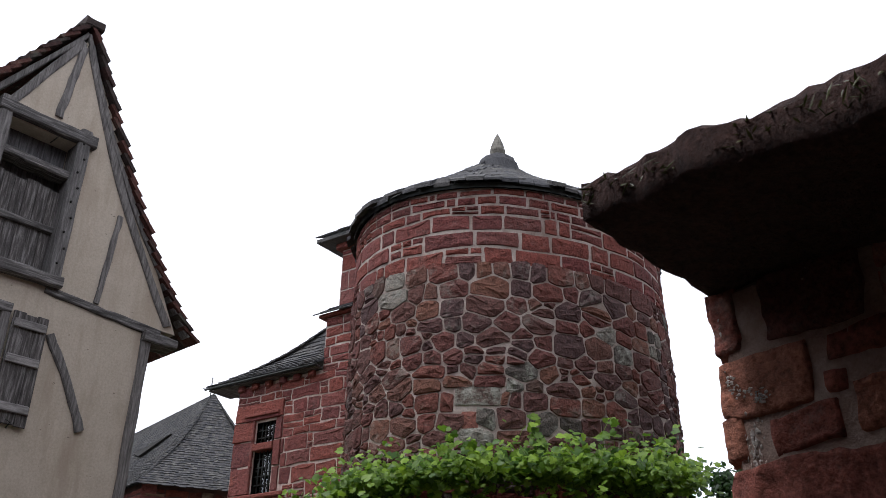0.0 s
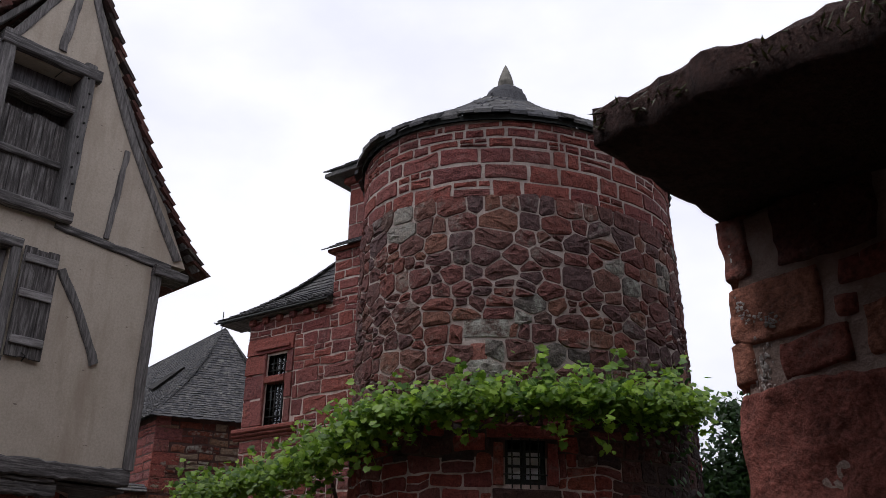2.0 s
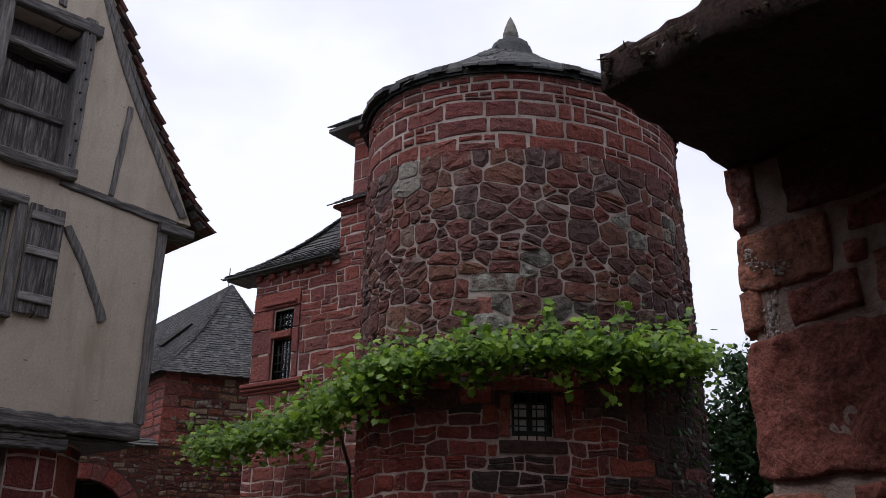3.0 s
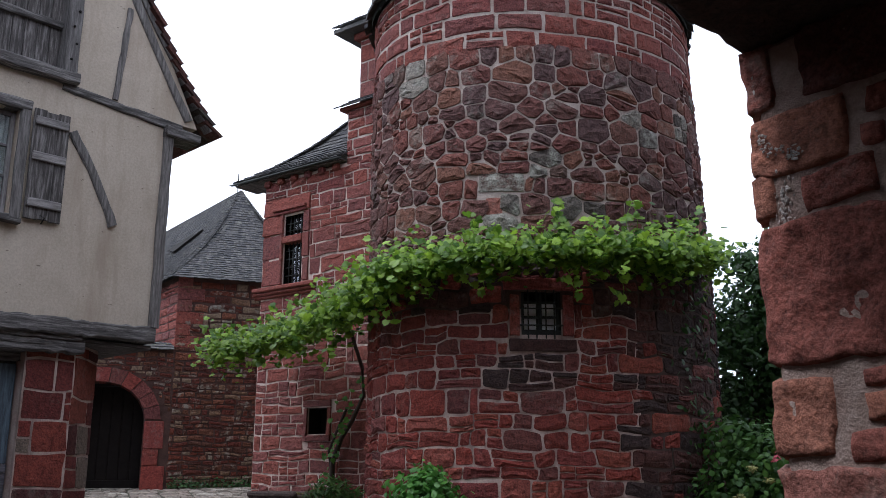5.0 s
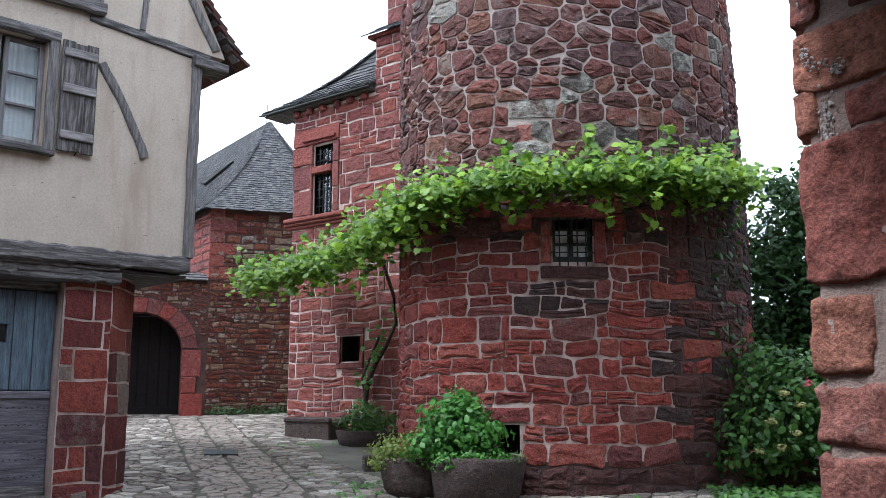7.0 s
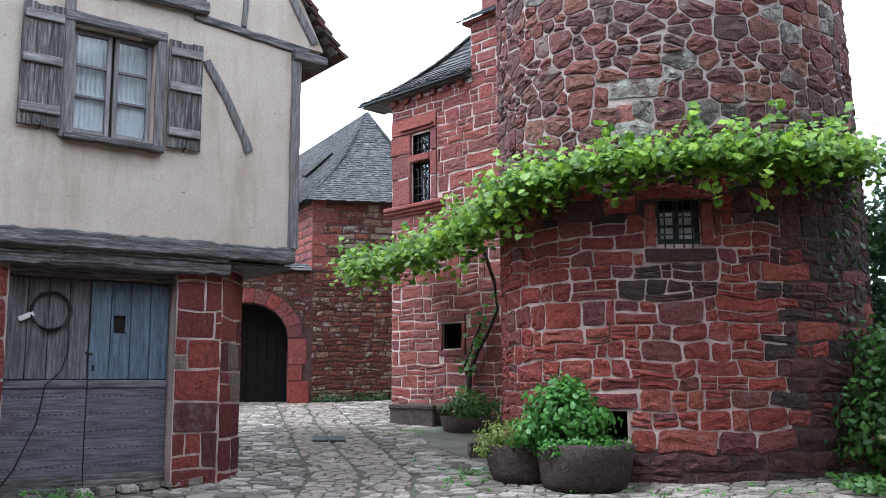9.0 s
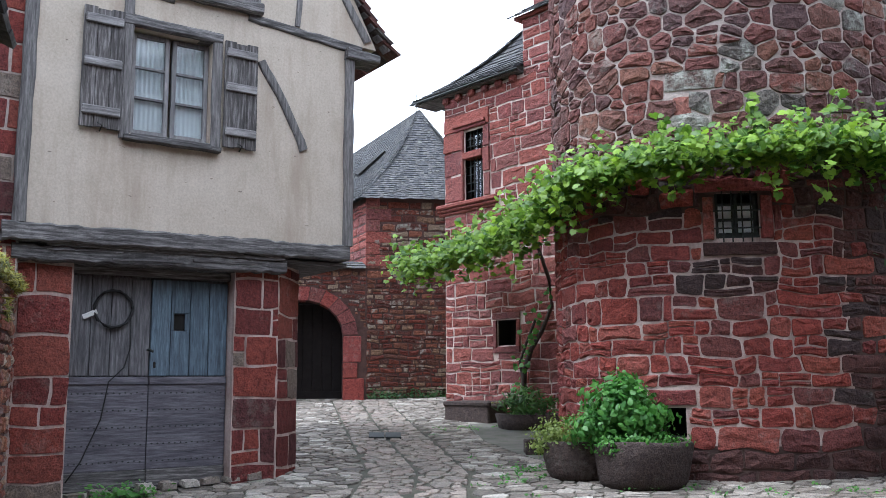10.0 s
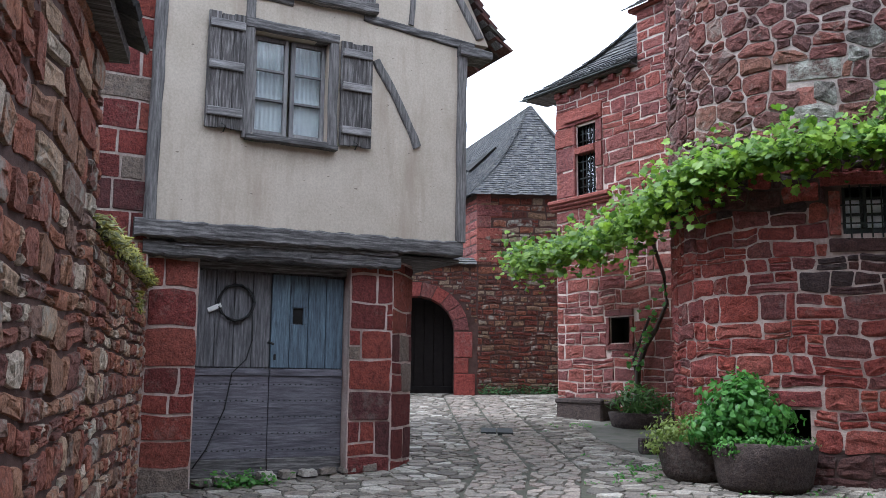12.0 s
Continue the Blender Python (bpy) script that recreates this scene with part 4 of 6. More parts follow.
for (a, b), (c, d) in zip(arch, arch[1:]):
    bm.faces.new([bm.verts.new(GATE(u, z, dd)) for u, z, dd in ((a, b, 0.0), (c, d, 0.0), (c, d, -0.5), (a, b, -0.5))])
bm.faces.new([bm.verts.new(GATE(u, 4.05, dd)) for u, dd in ((-6, 0.0), (0.22, 0.0), (0.22, -0.5), (-6, -0.5))])
part("wall", bm, M["mortar_red"], gate_wall)
gate_holes = [(GU[0] - 0.3, GU[1] + 0.44, 0.0, GS)] + [(-1.105 - 1.3 * math.cos(math.asin(k)), -1.105 + 1.3 * math.cos(math.asin(k)), GS + k * 1.02 - 0.1, GS + k * 1.02 + 0.05) for k in (0.1, 0.25, 0.4, 0.55, 0.7, 0.85, 0.98)]
lay_stones(gate_wall, courses(-3.2, 0.22, 0.9, 4.0, lambda z: ((0.06, 0.13), (0.12, 0.34), 0.1), gate_holes, 61), GATE, "rubble", near=lambda u, z: u > -2.6, seed=62, wave=0.04, joint=0.008, corner=0.16, roughness=0.6, wave_scale=4)
for i in range(11):
    a0, a1 = math.pi * i / 11, math.pi * (i + 1) / 11 - 0.02
    pts = []
    for a in (a0, a1):
        pts.append((-1.105 - 0.845 * math.cos(a), GS + 0.74 * math.sin(a)))
    for a in (a1, a0):
        pts.append((-1.105 - 1.15 * math.cos(a), GS + 1.03 * math.sin(a)))
    bm = bmesh.new()
    prism(bm, pts, GATE, -0.5, 0.03)
    bmesh.ops.recalc_face_normals(bm, faces=bm.faces)
    part("arch_stone", bm, M["red"], gate_wall, "smooth red arch stone")
for z0, z1, w in ((1.2, 1.72, 0.44), (1.73, 2.05, 0.3), (2.06, 2.6, 0.38)):
    for side in (0, 1):
        u0, u1 = (GU[1], GU[1] + w) if side else (GU[0] - w, GU[0])
        part("jamb_stone", slab(GATE, u0, u1, z0, z1, -0.5, 0.03, 0.012), M["red"], gate_wall, "smooth red jamb stone")
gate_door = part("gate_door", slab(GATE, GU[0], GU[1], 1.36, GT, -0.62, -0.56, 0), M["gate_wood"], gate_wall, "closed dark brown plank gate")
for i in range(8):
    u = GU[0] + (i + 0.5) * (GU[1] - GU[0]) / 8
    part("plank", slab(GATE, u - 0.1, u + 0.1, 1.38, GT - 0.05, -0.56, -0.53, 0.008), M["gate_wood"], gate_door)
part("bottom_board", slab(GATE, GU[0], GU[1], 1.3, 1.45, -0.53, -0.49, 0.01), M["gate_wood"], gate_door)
cop = part("coping", slate_slope(GATE(-6.0, 4.0, 0.12), GATE(0.2, 4.0, 0.12), GATE(0.2, 4.2, -0.25), GATE(-6.0, 4.2, -0.25), 3, 34, 63), M["slate"], gate_wall, "mossy stone slab coping")
tagged(cop, kind="stuff")
foliage("moss", [(GATE(random.uniform(-2.3, 0.2), random.uniform(4.0, 4.16), random.uniform(-0.15, 0.14)), (0, -0.5, 1)) for _ in range(260)], 0.05, "moss_leaf", gate_wall, "blade", 64, 0.0, "yellow-green moss on the coping", "stuff")
settle(gate_wall)

far_house = thing("far_house", "red sandstone building with a steep hipped slate roof", "house", at=(-5, 19.5, 1.3))
part("wall", slab(GATE, 0.22, 4.6, 0.8, 5.58, -1.0, 0.002, 0), M["mortar_red"], far_house)
lay_stones(far_house, courses(0.22, 2.6, 0.9, 5.5, lambda z: ((0.06, 0.13), (0.12, 0.36), 0.1) if z < 3.75 else ((0.12, 0.22), (0.3, 0.6), 0.15), (), 71), lambda u, z, d=0.0: GATE(u, z, d + 0.004), "rubble", limit=300, seed=72, wave=0.04, joint=0.008, roughness=0.6, wave_scale=4)
for i in range(6):
    z0 = 4.1 + i * 0.25
    part("quoin", slab(GATE, 0.2, 0.5 if i % 2 else 0.75, z0, z0 + 0.24, -0.4, 0.02, 0.008), M["ashlar"], far_house, "squared red corner stone")
BACK = Vector((-0.63, 0.777, 0)) * 9
APEX = [GATE(1.59, 8.12, -1.75), GATE(1.59, 8.12, -1.75) + BACK]
E0, E1 = GATE(0.06, 5.52, 0.22), GATE(3.3, 5.52, 0.22)
E2, E3 = E1 + BACK, E0 + BACK
for k, q in enumerate(((E0, E1, APEX[0], APEX[0]), (E3, E0, APEX[0], APEX[1]), (E1, E2, APEX[1], APEX[0]))):
    tagged(part("roof", slate_slope(*q, 40, (46, 110, 110)[k], 73 + k, curve=0.14, thick=0.014, rough=0.02, lift=0.012), M["slate"], far_house, "steep hipped roof of grey slates"), kind="stuff")
bm = bmesh.new()
for a, b in ((GATE(0.22, 0, 0.0), GATE(0.22, 0, 0.0) + BACK),):
    vs = [bm.verts.new(p) for p in (a + Vector((0, 0, 0.8)), b + Vector((0, 0, 0.8)), b + Vector((0, 0, 5.6)), a + Vector((0, 0, 5.6)))]
    bm.faces.new(vs)
part("side_wall", bm, M["mortar_red"], far_house, "red stone side wall")
SIDEW = Frame(GATE(0.22, 0, 0.0).x, GATE(0.22, 0, 0.0).y, -39)
lay_stones(far_house, courses(0.0, 4.0, 3.9, 5.5, lambda z: ((0.14, 0.24), (0.3, 0.6), 0.1), (), 78), flip(SIDEW), "ashlar", name="side_stone", limit=60, seed=79, wave=0.02, joint=0.012)
# dark plate on the side slope; its colour stands for a shaded gap in the slates
side_n = Vector((-0.614, -0.498, 0.61))
along_e, up_e = Vector((-0.63, 0.777, 0)), Vector((0.474, 0.384, 0.79))
gap_c = Vector((-7.04, 21.06, 6.83)) + side_n * 0.02
gv = [gap_c + along_e * a + up_e * b for a, b in ((-0.91, 0.36), (0.95, 0.16), (0.05, -0.16))]
part("roof_vent", (gv + [p + side_n * 0.05 for p in gv], [(0, 1, 2), (5, 4, 3), (0, 3, 4, 1), (1, 4, 5, 2), (2, 5, 3, 0)]), M["void"], far_house, "dark three-cornered plate standing for a shaded gap in the slates")
part("finial_cross", tube([GATE(1.5, 7.5, -1.7), GATE(1.5, 8.5, -1.7)], 0.014, 6), M["iron"], far_house, "thin iron cross on the roof")
part("cross_arm", tube([GATE(1.3, 8.2, -1.7), GATE(1.7, 8.2, -1.7)], 0.012, 6), M["iron"], far_house)
settle(far_house)

# ------------------------------------------------------------------ timber-framed house
house = thing("house", "timber-framed house with cream plaster over a red stone ground floor", "house", at=(-4.4, 8.84, 0.62))
UP = 0.15                                        # the upper floor stands out this far


class Shifted:
    def __init__(self, fr, d):
        self.fr, self.d = fr, d

    def __call__(self, u, z, d=0.0):
        return self.fr(u, z, d + self.d)


HU = Shifted(HOUSE, UP)
WIN = (-1.20, -0.38, 4.12, 5.22)
ATT = (-0.78, 0.0, 5.74, 7.42)
RIDGE, EAVE_R, EAVE_L = (-0.14, 9.02), (1.87, 5.50), (-2.55, 5.52)
# ground floor: left and right piers, with a splayed corner towards the gate
part("pier", slab(HOUSE, -2.12, -1.62, 0.3, 2.9, -0.5, 0.0, 0), M["mortar_low"], house)
bm = bmesh.new()
plan = [HOUSE(0.0, 0, 0), HOUSE(0.5, 0, 0), HOUSE(0.5, 0, 0) + Vector((-0.02, 0.6, 0)), HOUSE(0.35, 0, -2.2), HOUSE(0.0, 0, -2.2)]
lo, hi = [bm.verts.new(p + Vector((0, 0, 0.3))) for p in plan], [bm.verts.new(p + Vector((0, 0, 2.93))) for p in plan]
bm.faces.new(lo[::-1]), bm.faces.new(hi)
for i in range(5):
    bm.faces.new((lo[i], lo[(i + 1) % 5], hi[(i + 1) % 5], hi[i]))
part("pier", bm, M["mortar_low"], house)
PIER = lambda z: ((0.24, 0.46), (0.42, 0.95), 0.2)
kw = dict(wave=0.03, wave_scale=4, corner=0.07, roughness=0.2, joint=0.006, proud=0.01, bulge=0.004, limit=90)
lay_stones(house, courses(0.0, 0.5, 0.45, 2.9, PIER, (), 81), HOUSE, "pier", seed=82, **kw)
lay_stones(house, courses(-2.12, -1.62, 0.4, 2.78, PIER, (), 83), HOUSE, "pier", seed=84, **kw)
c0 = HOUSE(0.5, 0, 0)
SIDE = Frame(c0.x, c0.y, -2)
lay_stones(house, courses(0.0, 0.6, 0.45, 2.9, PIER, (), 85), SIDE, "pier", seed=86, **kw)
part("soffit", slab(HOUSE, 0.0, 1.28, 2.93, 2.97, -4.0, 0.1, 0), M["timber_h"], house, "dark boards under the overhang")
# beams over the door
part("lintel_beam", beam(HOUSE, (-2.2, 2.86), (0.54, 2.885), 0.15, -0.3, 0.13, 0.014, 44, 1), M["timber_h"], house, "split weathered oak lintel")
part("jetty_beam", beam(HOUSE, (-2.3, 3.04), (1.27, 3.08), 0.17, -0.3, 0.2, 0.012, 44, 2), M["timber_h"], house, "thick weathered oak jetty beam")
part("lintel_board", beam(HOUSE, (-1.9, 2.955), (0.5, 2.965), 0.045, -0.2, 0.15, 0.009, 36, 3), M["timber_h"], house)
for u, z in ((-1.9, 2.9), (-1.3, 2.84), (-0.5, 2.88)):
    part("crack_strip", beam(HOUSE, (u, z), (u + 0.7, z + 0.012), 0.02, 0.1, 0.142, 0.006, 6, int(-u * 10)), M["timber_h"], house)
# plastered front with openings for window and attic hatch
wall_with_holes(HU, -2.12, 1.24, 3.12, 5.55, [WIN], 0.3, "wall", "plaster", house, "cream lime plaster with brown streaks", 0.2)
bm = bmesh.new()
prism(bm, [(-2.12, 5.55), (ATT[0], 5.55), (ATT[0], 7.74)], HU, -0.3, 0.0)
prism(bm, [(ATT[0], 7.42), (ATT[1], 7.42), (ATT[1], 8.62), (-0.14, 8.84), (ATT[0], 7.74)], HU, -0.3, 0.0)
prism(bm, [(ATT[1], 5.55), (1.62, 5.55), (ATT[1], 8.62)], HU, -0.3, 0.0)
prism(bm, [(ATT[0], 5.55), (ATT[1], 5.55), (ATT[1], 5.74), (ATT[0], 5.74)], HU, -0.3, 0.0)
bmesh.ops.recalc_face_normals(bm, faces=bm.faces)
part("gable_wall", bm, M["plaster"], house)
part("side_wall", slab(HOUSE, 0.98, 1.22, 3.1, 5.5, -5.0, -0.15, 0), M["plaster"], house)
# Near-black plate stands for the unlit room behind the window.
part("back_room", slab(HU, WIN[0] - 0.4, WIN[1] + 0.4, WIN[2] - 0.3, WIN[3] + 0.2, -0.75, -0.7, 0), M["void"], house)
# timbers of the front
for name, a, b, w, bow, k in (("corner_post", (1.25, 3.16), (1.26, 5.42), 0.11, 0.0, 11), ("left_post", (-2.155, 3.13), (-2.13, 6.0), 0.12, 0.01, 12),
                              ("rail", (0.02, 5.61), (1.42, 5.50), 0.10, -0.01, 13), ("brace", (0.17, 5.13), (0.70, 4.2), 0.10, 0.03, 14),
                              ("king_strut", (-0.28, 7.66), (-0.17, 8.72), 0.09, 0.0, 15), ("rafter", (-0.10, 8.78), (1.5, 5.62), 0.10, -0.11, 16),
                              ("rafter", (-0.2, 8.78), (-2.0, 5.6), 0.10, 0.06, 17), ("stud", (0.6, 5.62), (0.68, 6.75), 0.065, 0.0, 18),
                              ("rail", (-2.1, 5.62), (-0.8, 5.62), 0.10, 0.0, 19)):
    part(name, beam(HU, a, b, w, -0.05, 0.03 if name != "corner_post" else 0.06, 0.008, 10, k, bow), M["timber_h" if name == "rail" else "timber"], house, "grey weathered oak timber")
part("eave_corbel", beam(HU, (1.2, 5.42), (1.62, 5.40), 0.12, -0.2, 0.1, 0.01, 4, 20), M["timber_h"], house)
# casement window
win = part("window", slab(HU, WIN[0], WIN[1], 4.04, 4.11, -0.12, 0.07, 0.01), M["timber_h"], house, "two-leaf casement window with lace curtains")
for name, a, b, w in (("window_post", (-1.255, 4.05), (-1.255, 5.62), 0.1), ("window_post", (-0.325, 4.05), (-0.32, 5.33), 0.1)):
    part(name, beam(HU, a, b, w, -0.1, 0.045, 0.006, 8, 21 if a[0] < -1 else 22), M["timber"], win)
part("window_head", beam(HU, (-1.3, 5.285), (-0.28, 5.275), 0.12, -0.1, 0.055, 0.006, 6, 23), M["timber_h"], win)
part("window_sill", beam(HU, (-1.27, 4.06), (-0.28, 4.05), 0.05, -0.1, 0.10, 0.005, 6, 24), M["timber_h"], win, "mossy oak sill")
for k in range(2):
    a, b = (-1.19, -0.80) if k == 0 else (-0.77, -0.385)
    leaf = part("casement", slab(HU, a, a + 0.045, 4.14, 5.2, -0.13, -0.08, 0.004), M["casement"], win, "grey wooden casement")
    part("stile", slab(HU, b - 0.045, b, 4.14, 5.2, -0.13, -0.08, 0.004), M["casement"], leaf)
    for z in (4.14, 4.51, 4.83, 5.16):
        part("glazing_bar", slab(HU, a + 0.046, b - 0.046, z, z + (0.045 if z in (4.14, 5.16) else 0.025), -0.128, -0.085, 0.003), M["casement"], leaf)
    for z0, z1 in ((4.185, 4.51), (4.535, 4.83), (4.855, 5.16)):
        part("pane", slab(HU, a + 0.046, b - 0.046, z0, z1, -0.11, -0.106, 0), M["glass"], leaf).visible_shadow = False
    verts, faces = [], []
    for (z0, z1, dd, fold) in ((4.52, 5.18, -0.165, 0.016), (4.15, 4.60, -0.142, 0.005)):
        n = 34
        base = len(verts)
        for i in range(n + 1):
            u = a + 0.02 + (b - a - 0.04) * i / n
            off = fold * math.sin(i * 1.35 + k) + fold * 0.5 * math.sin(i * 0.57)
            verts += [HU(u, z0, dd + off), HU(u, z1, dd + off * 0.7)]
        faces += [(base + 2 * i, base + 2 * i + 2, base + 2 * i + 3, base + 2 * i + 1) for i in range(n)]
    part("curtain", (verts, faces, True), M["curtain"], leaf, "white lace curtain in folds")
# shutters
for a, b, z0, z1, k in ((-1.69, -1.30, 4.11, 5.34, 0), (-0.25, 0.12, 4.10, 5.27, 1)):
    sh = part("shutter", slab(HU, a, a + 0.13, z0, z1, 0.03, 0.055, 0.004), M["shutter_wood"], house, "open plank shutter of peeling grey wood")
    n = 3
    for i in range(1, n):
        w = (b - a) / n
        part("plank", slab(HU, a + i * w + 0.004, a + (i + 1) * w, z0 + 0.01 * (i % 2), z1 - 0.015 * (i % 2), 0.03, 0.054, 0.004), M["shutter_wood"], sh)
    for z in (z0 + 0.17, z0 + 0.66, z1 - 0.13):
        part("batten", slab(HU, a + 0.015, b - 0.015, z - 0.045, z + 0.045, 0.055, 0.085, 0.008), M["batten_wood"], sh, "pale worn batten")
    part("hook", tube([HU((a + b) / 2, z0 - 0.03, 0.04), HU((a + b) / 2 + 0.01, z0 + 0.02, 0.09), HU((a + b) / 2 - 0.03, z0 + 0.05, 0.07)], 0.008, 5), M["iron"], sh, "iron shutter hook")
# boarded attic hatch
hatch = part("attic_hatch", slab(HU, ATT[0], ATT[1], ATT[2], ATT[3], -0.29, -0.24, 0), M["plank"], house, "boarded attic opening in a heavy oak frame")
for i in range(6):
    w = (ATT[1] - ATT[0]) / 6
    part("plank", slab(HU, ATT[0] + i * w + 0.005, ATT[0] + (i + 1) * w, ATT[2], 6.85 - 0.02 * (i % 3), -0.16, -0.12, 0.005), M["shutter_wood"], hatch)
for a, b, w, d in (((ATT[1] + 0.06, 5.66), (ATT[1] + 0.07, 7.62), 0.15, 0.07), ((ATT[0] - 0.06, 5.66), (ATT[0] - 0.06, 7.62), 0.15, 0.07), ((ATT[0] - 0.15, 7.5), (ATT[1] + 0.2, 7.5), 0.15, 0.09),
                   ((ATT[0] - 0.12, 5.70), (ATT[1] + 0.16, 5.70), 0.13, 0.10), ((ATT[0], 7.02), (ATT[1], 7.0), 0.10, 0.02), ((ATT[0], 6.32), (ATT[1], 6.32), 0.08, -0.07)):
    part("frame_timber", beam(HU, a, b, w, -0.2, d, 0.008, 8, int(abs(a[1]) * 100 + abs(a[0]) * 10)), M["timber" if abs(a[0] - b[0]) < 0.1 else "timber_h"], hatch)
for i in range(9):
    part("peg", tube([HU(ATT[1] + 0.05 + 0.04 * (i % 2), 5.9 + i * 0.19, 0.06), HU(ATT[1] + 0.05 + 0.04 * (i % 2), 5.9 + i * 0.19, 0.082)], 0.014, 6), M["void"], hatch)


def house_roof(e, seed):
    """Tiles from the ridge to an eave that turns up a little; those along the verge are pieces of their own."""
    rnd = random.Random(seed)
    rows, ln = 26, math.hypot(e[0] - RIDGE[0], e[1] - RIDGE[1])
    tan_u, tan_z = (RIDGE[0] - e[0]) / ln, (RIDGE[1] - e[1]) / ln
    nu, nz = (-tan_z, tan_u) if e[0] < RIDGE[0] else (tan_z, -tan_u)
    verts, faces = [], []
    for r in range(rows):
        s0, s1 = ln * r / rows, min(ln, ln * (r + 1.55) / rows)
        for k in range(20):
            d1 = 0.09 + rnd.uniform(-0.03, 0.03) - k * 0.27
            d0 = d1 - 0.262
            q = []
            for s, lift in ((s0, 0.075), (s1, 0.012)):
                sag = (-0.17 if e[0] > RIDGE[0] else -0.03) * math.sin(math.pi * (s / ln) ** 0.7)
                for d in (d0, d1):
                    for th in (-0.012, 0.03):
                        o = lift + th + sag - (0.025 if e[0] > RIDGE[0] else -0.015)
                        q.append(HU(e[0] + tan_u * s + nu * o, e[1] + tan_z * s + nz * o, d))
            f = [(0, 1, 3, 2), (4, 6, 7, 5), (0, 4, 5, 1), (2, 3, 7, 6), (1, 5, 7, 3), (0, 2, 6, 4)]
            if k < 3:
                mid_ = sum(q, Vector()) / 8
                ob = new("tile", mesh_of("tile", [p - mid_ for p in q], f, M["tile"]))
                ob.location, ob.parent = mid_, house
            else:
                j = len(verts)
                verts += q
                faces += [tuple(i + j for i in t) for t in f]
    tagged(part("tiles", (verts, faces), M["tile_joined"], house, "old brown clay roof tiles"), kind="stuff")
    verge = beam(HU, (e[0] + tan_u * 0.1 + nu * -0.03, e[1] + tan_z * 0.1 + nz * -0.03), (RIDGE[0] - 0.02, RIDGE[1] - 0.1), 0.06, -0.1, 0.035, 0.006, 12, seed, 0.16 if e[0] > RIDGE[0] else -0.03)
    part("verge_board", verge, M["timber"], house)


house_roof(EAVE_R, 91)
house_roof(EAVE_L, 92)
part("ridge_tile", beam(HU, (RIDGE[0] - 0.12, RIDGE[1] + 0.05), (RIDGE[0] + 0.12, RIDGE[1] + 0.05), 0.13, -4.8, 0.09, 0.01, 4, 93), M["tile"], house)
# double door
door = part("door", slab(HOUSE, -1.62, 0.0, 0.6, 2.8, -0.32, -0.27, 0), M["void"], house, "weathered double plank door, one leaf partly blue")
for k, (a, b) in enumerate(((-1.6, -0.825), (-0.815, -0.01))):
    leaf = part("door_leaf", slab(HOUSE, a, b, 0.66, 2.72, -0.25, -0.2, 0), M["plank"], door)
    n = 4
    for i in range(n):
        w = (b - a) / n
        u0, u1 = a + i * w + 0.003, a + (i + 1) * w - 0.003
        mt = M["plank_blue"] if k == 1 else M["plank"]
        if k == 1 and i == 1:
            for z0, z1 in ((1.72, 2.18), (2.36, 2.7)):
                part("plank", slab(HOUSE, u0, u1, z0, z1, -0.2, -0.165, 0.004), mt, leaf)
            part("plank", slab(HOUSE, u0, u0 + 0.03, 2.18, 2.36, -0.2, -0.165, 0.003), mt, leaf)
            part("plank", slab(HOUSE, u1 - 0.05, u1, 2.18, 2.36, -0.2, -0.165, 0.003), mt, leaf)
            part("peephole", slab(HOUSE, u0 + 0.031, u1 - 0.051, 2.19, 2.35, -0.199, -0.19, 0), M["void"], leaf, "small square opening")
        else:
            part("plank", slab(HOUSE, u0, u1, 1.72, 2.7 - 0.01 * (i % 2), -0.2, -0.165, 0.004), mt, leaf)
    part("band", slab(HOUSE, a, b, 1.635, 1.71, -0.2, -0.145, 0.006), M["plank_h"], leaf, "grey cross band")
    for i in range(5):
        z0 = 0.80 + i * 0.167
        board = part("board", slab(HOUSE, a, b, z0, z0 + 0.1655, -0.2, -0.16, 0.0015), M["plank_h"], leaf, "grey horizontal board with rows of nails")
    part("foot_board", slab(HOUSE, a, b, 0.62, 0.795, -0.2, -0.14, 0.006), M["timber_h"], leaf)
    nv, nf = [], []
    for i in range(5):
        for q in range(13):
            p = HOUSE(a + 0.05 + q * (b - a - 0.1) / 12, 0.88 + i * 0.167 + 0.012 * math.sin(q * 3.1), -0.16)
            j = len(nv)
            nv += [p + HOUSE.u * 0.014, p + Vector((0, 0, 0.008)), p - HOUSE.u * 0.014, p - Vector((0, 0, 0.008)), p + HOUSE.n * 0.004]
            nf += [(j, j + 1, j + 4), (j + 1, j + 2, j + 4), (j + 2, j + 3, j + 4), (j + 3, j, j + 4)]
    tagged(part("nails", (nv, nf), M["iron"], leaf), kind="stuff")
part("latch", tube([HOUSE(-0.84, 1.98, -0.16), HOUSE(-0.84, 1.98, -0.1), HOUSE(-0.80, 1.96, -0.09)], 0.014, 6), M["iron"], door, "iron latch")
part("keyhole", slab(HOUSE, -0.78, -0.755, 1.8, 1.86, -0.166, -0.160, 0), M["void"], door)
part("door_frame", slab(HOUSE, -1.62, 0.0, 2.72, 2.8, -0.26, -0.12, 0.006), M["timber_h"], door)
rnd = random.Random(5)
for i in range(9):
    u = -1.6 + i * 0.22
    lay_stones(house, [(u, u + 0.2, -0.22, rnd.uniform(-0.02, 0.05))], lambda x, y, d=0.0: HOUSE(x, ground_z(*HOUSE(x, 0, y).xy) + 0.03 + d, y + 0.02), "paving", name="threshold_stone", seed=200 + i, joint=0.02, proud=0.04, wave=0)
settle(house)

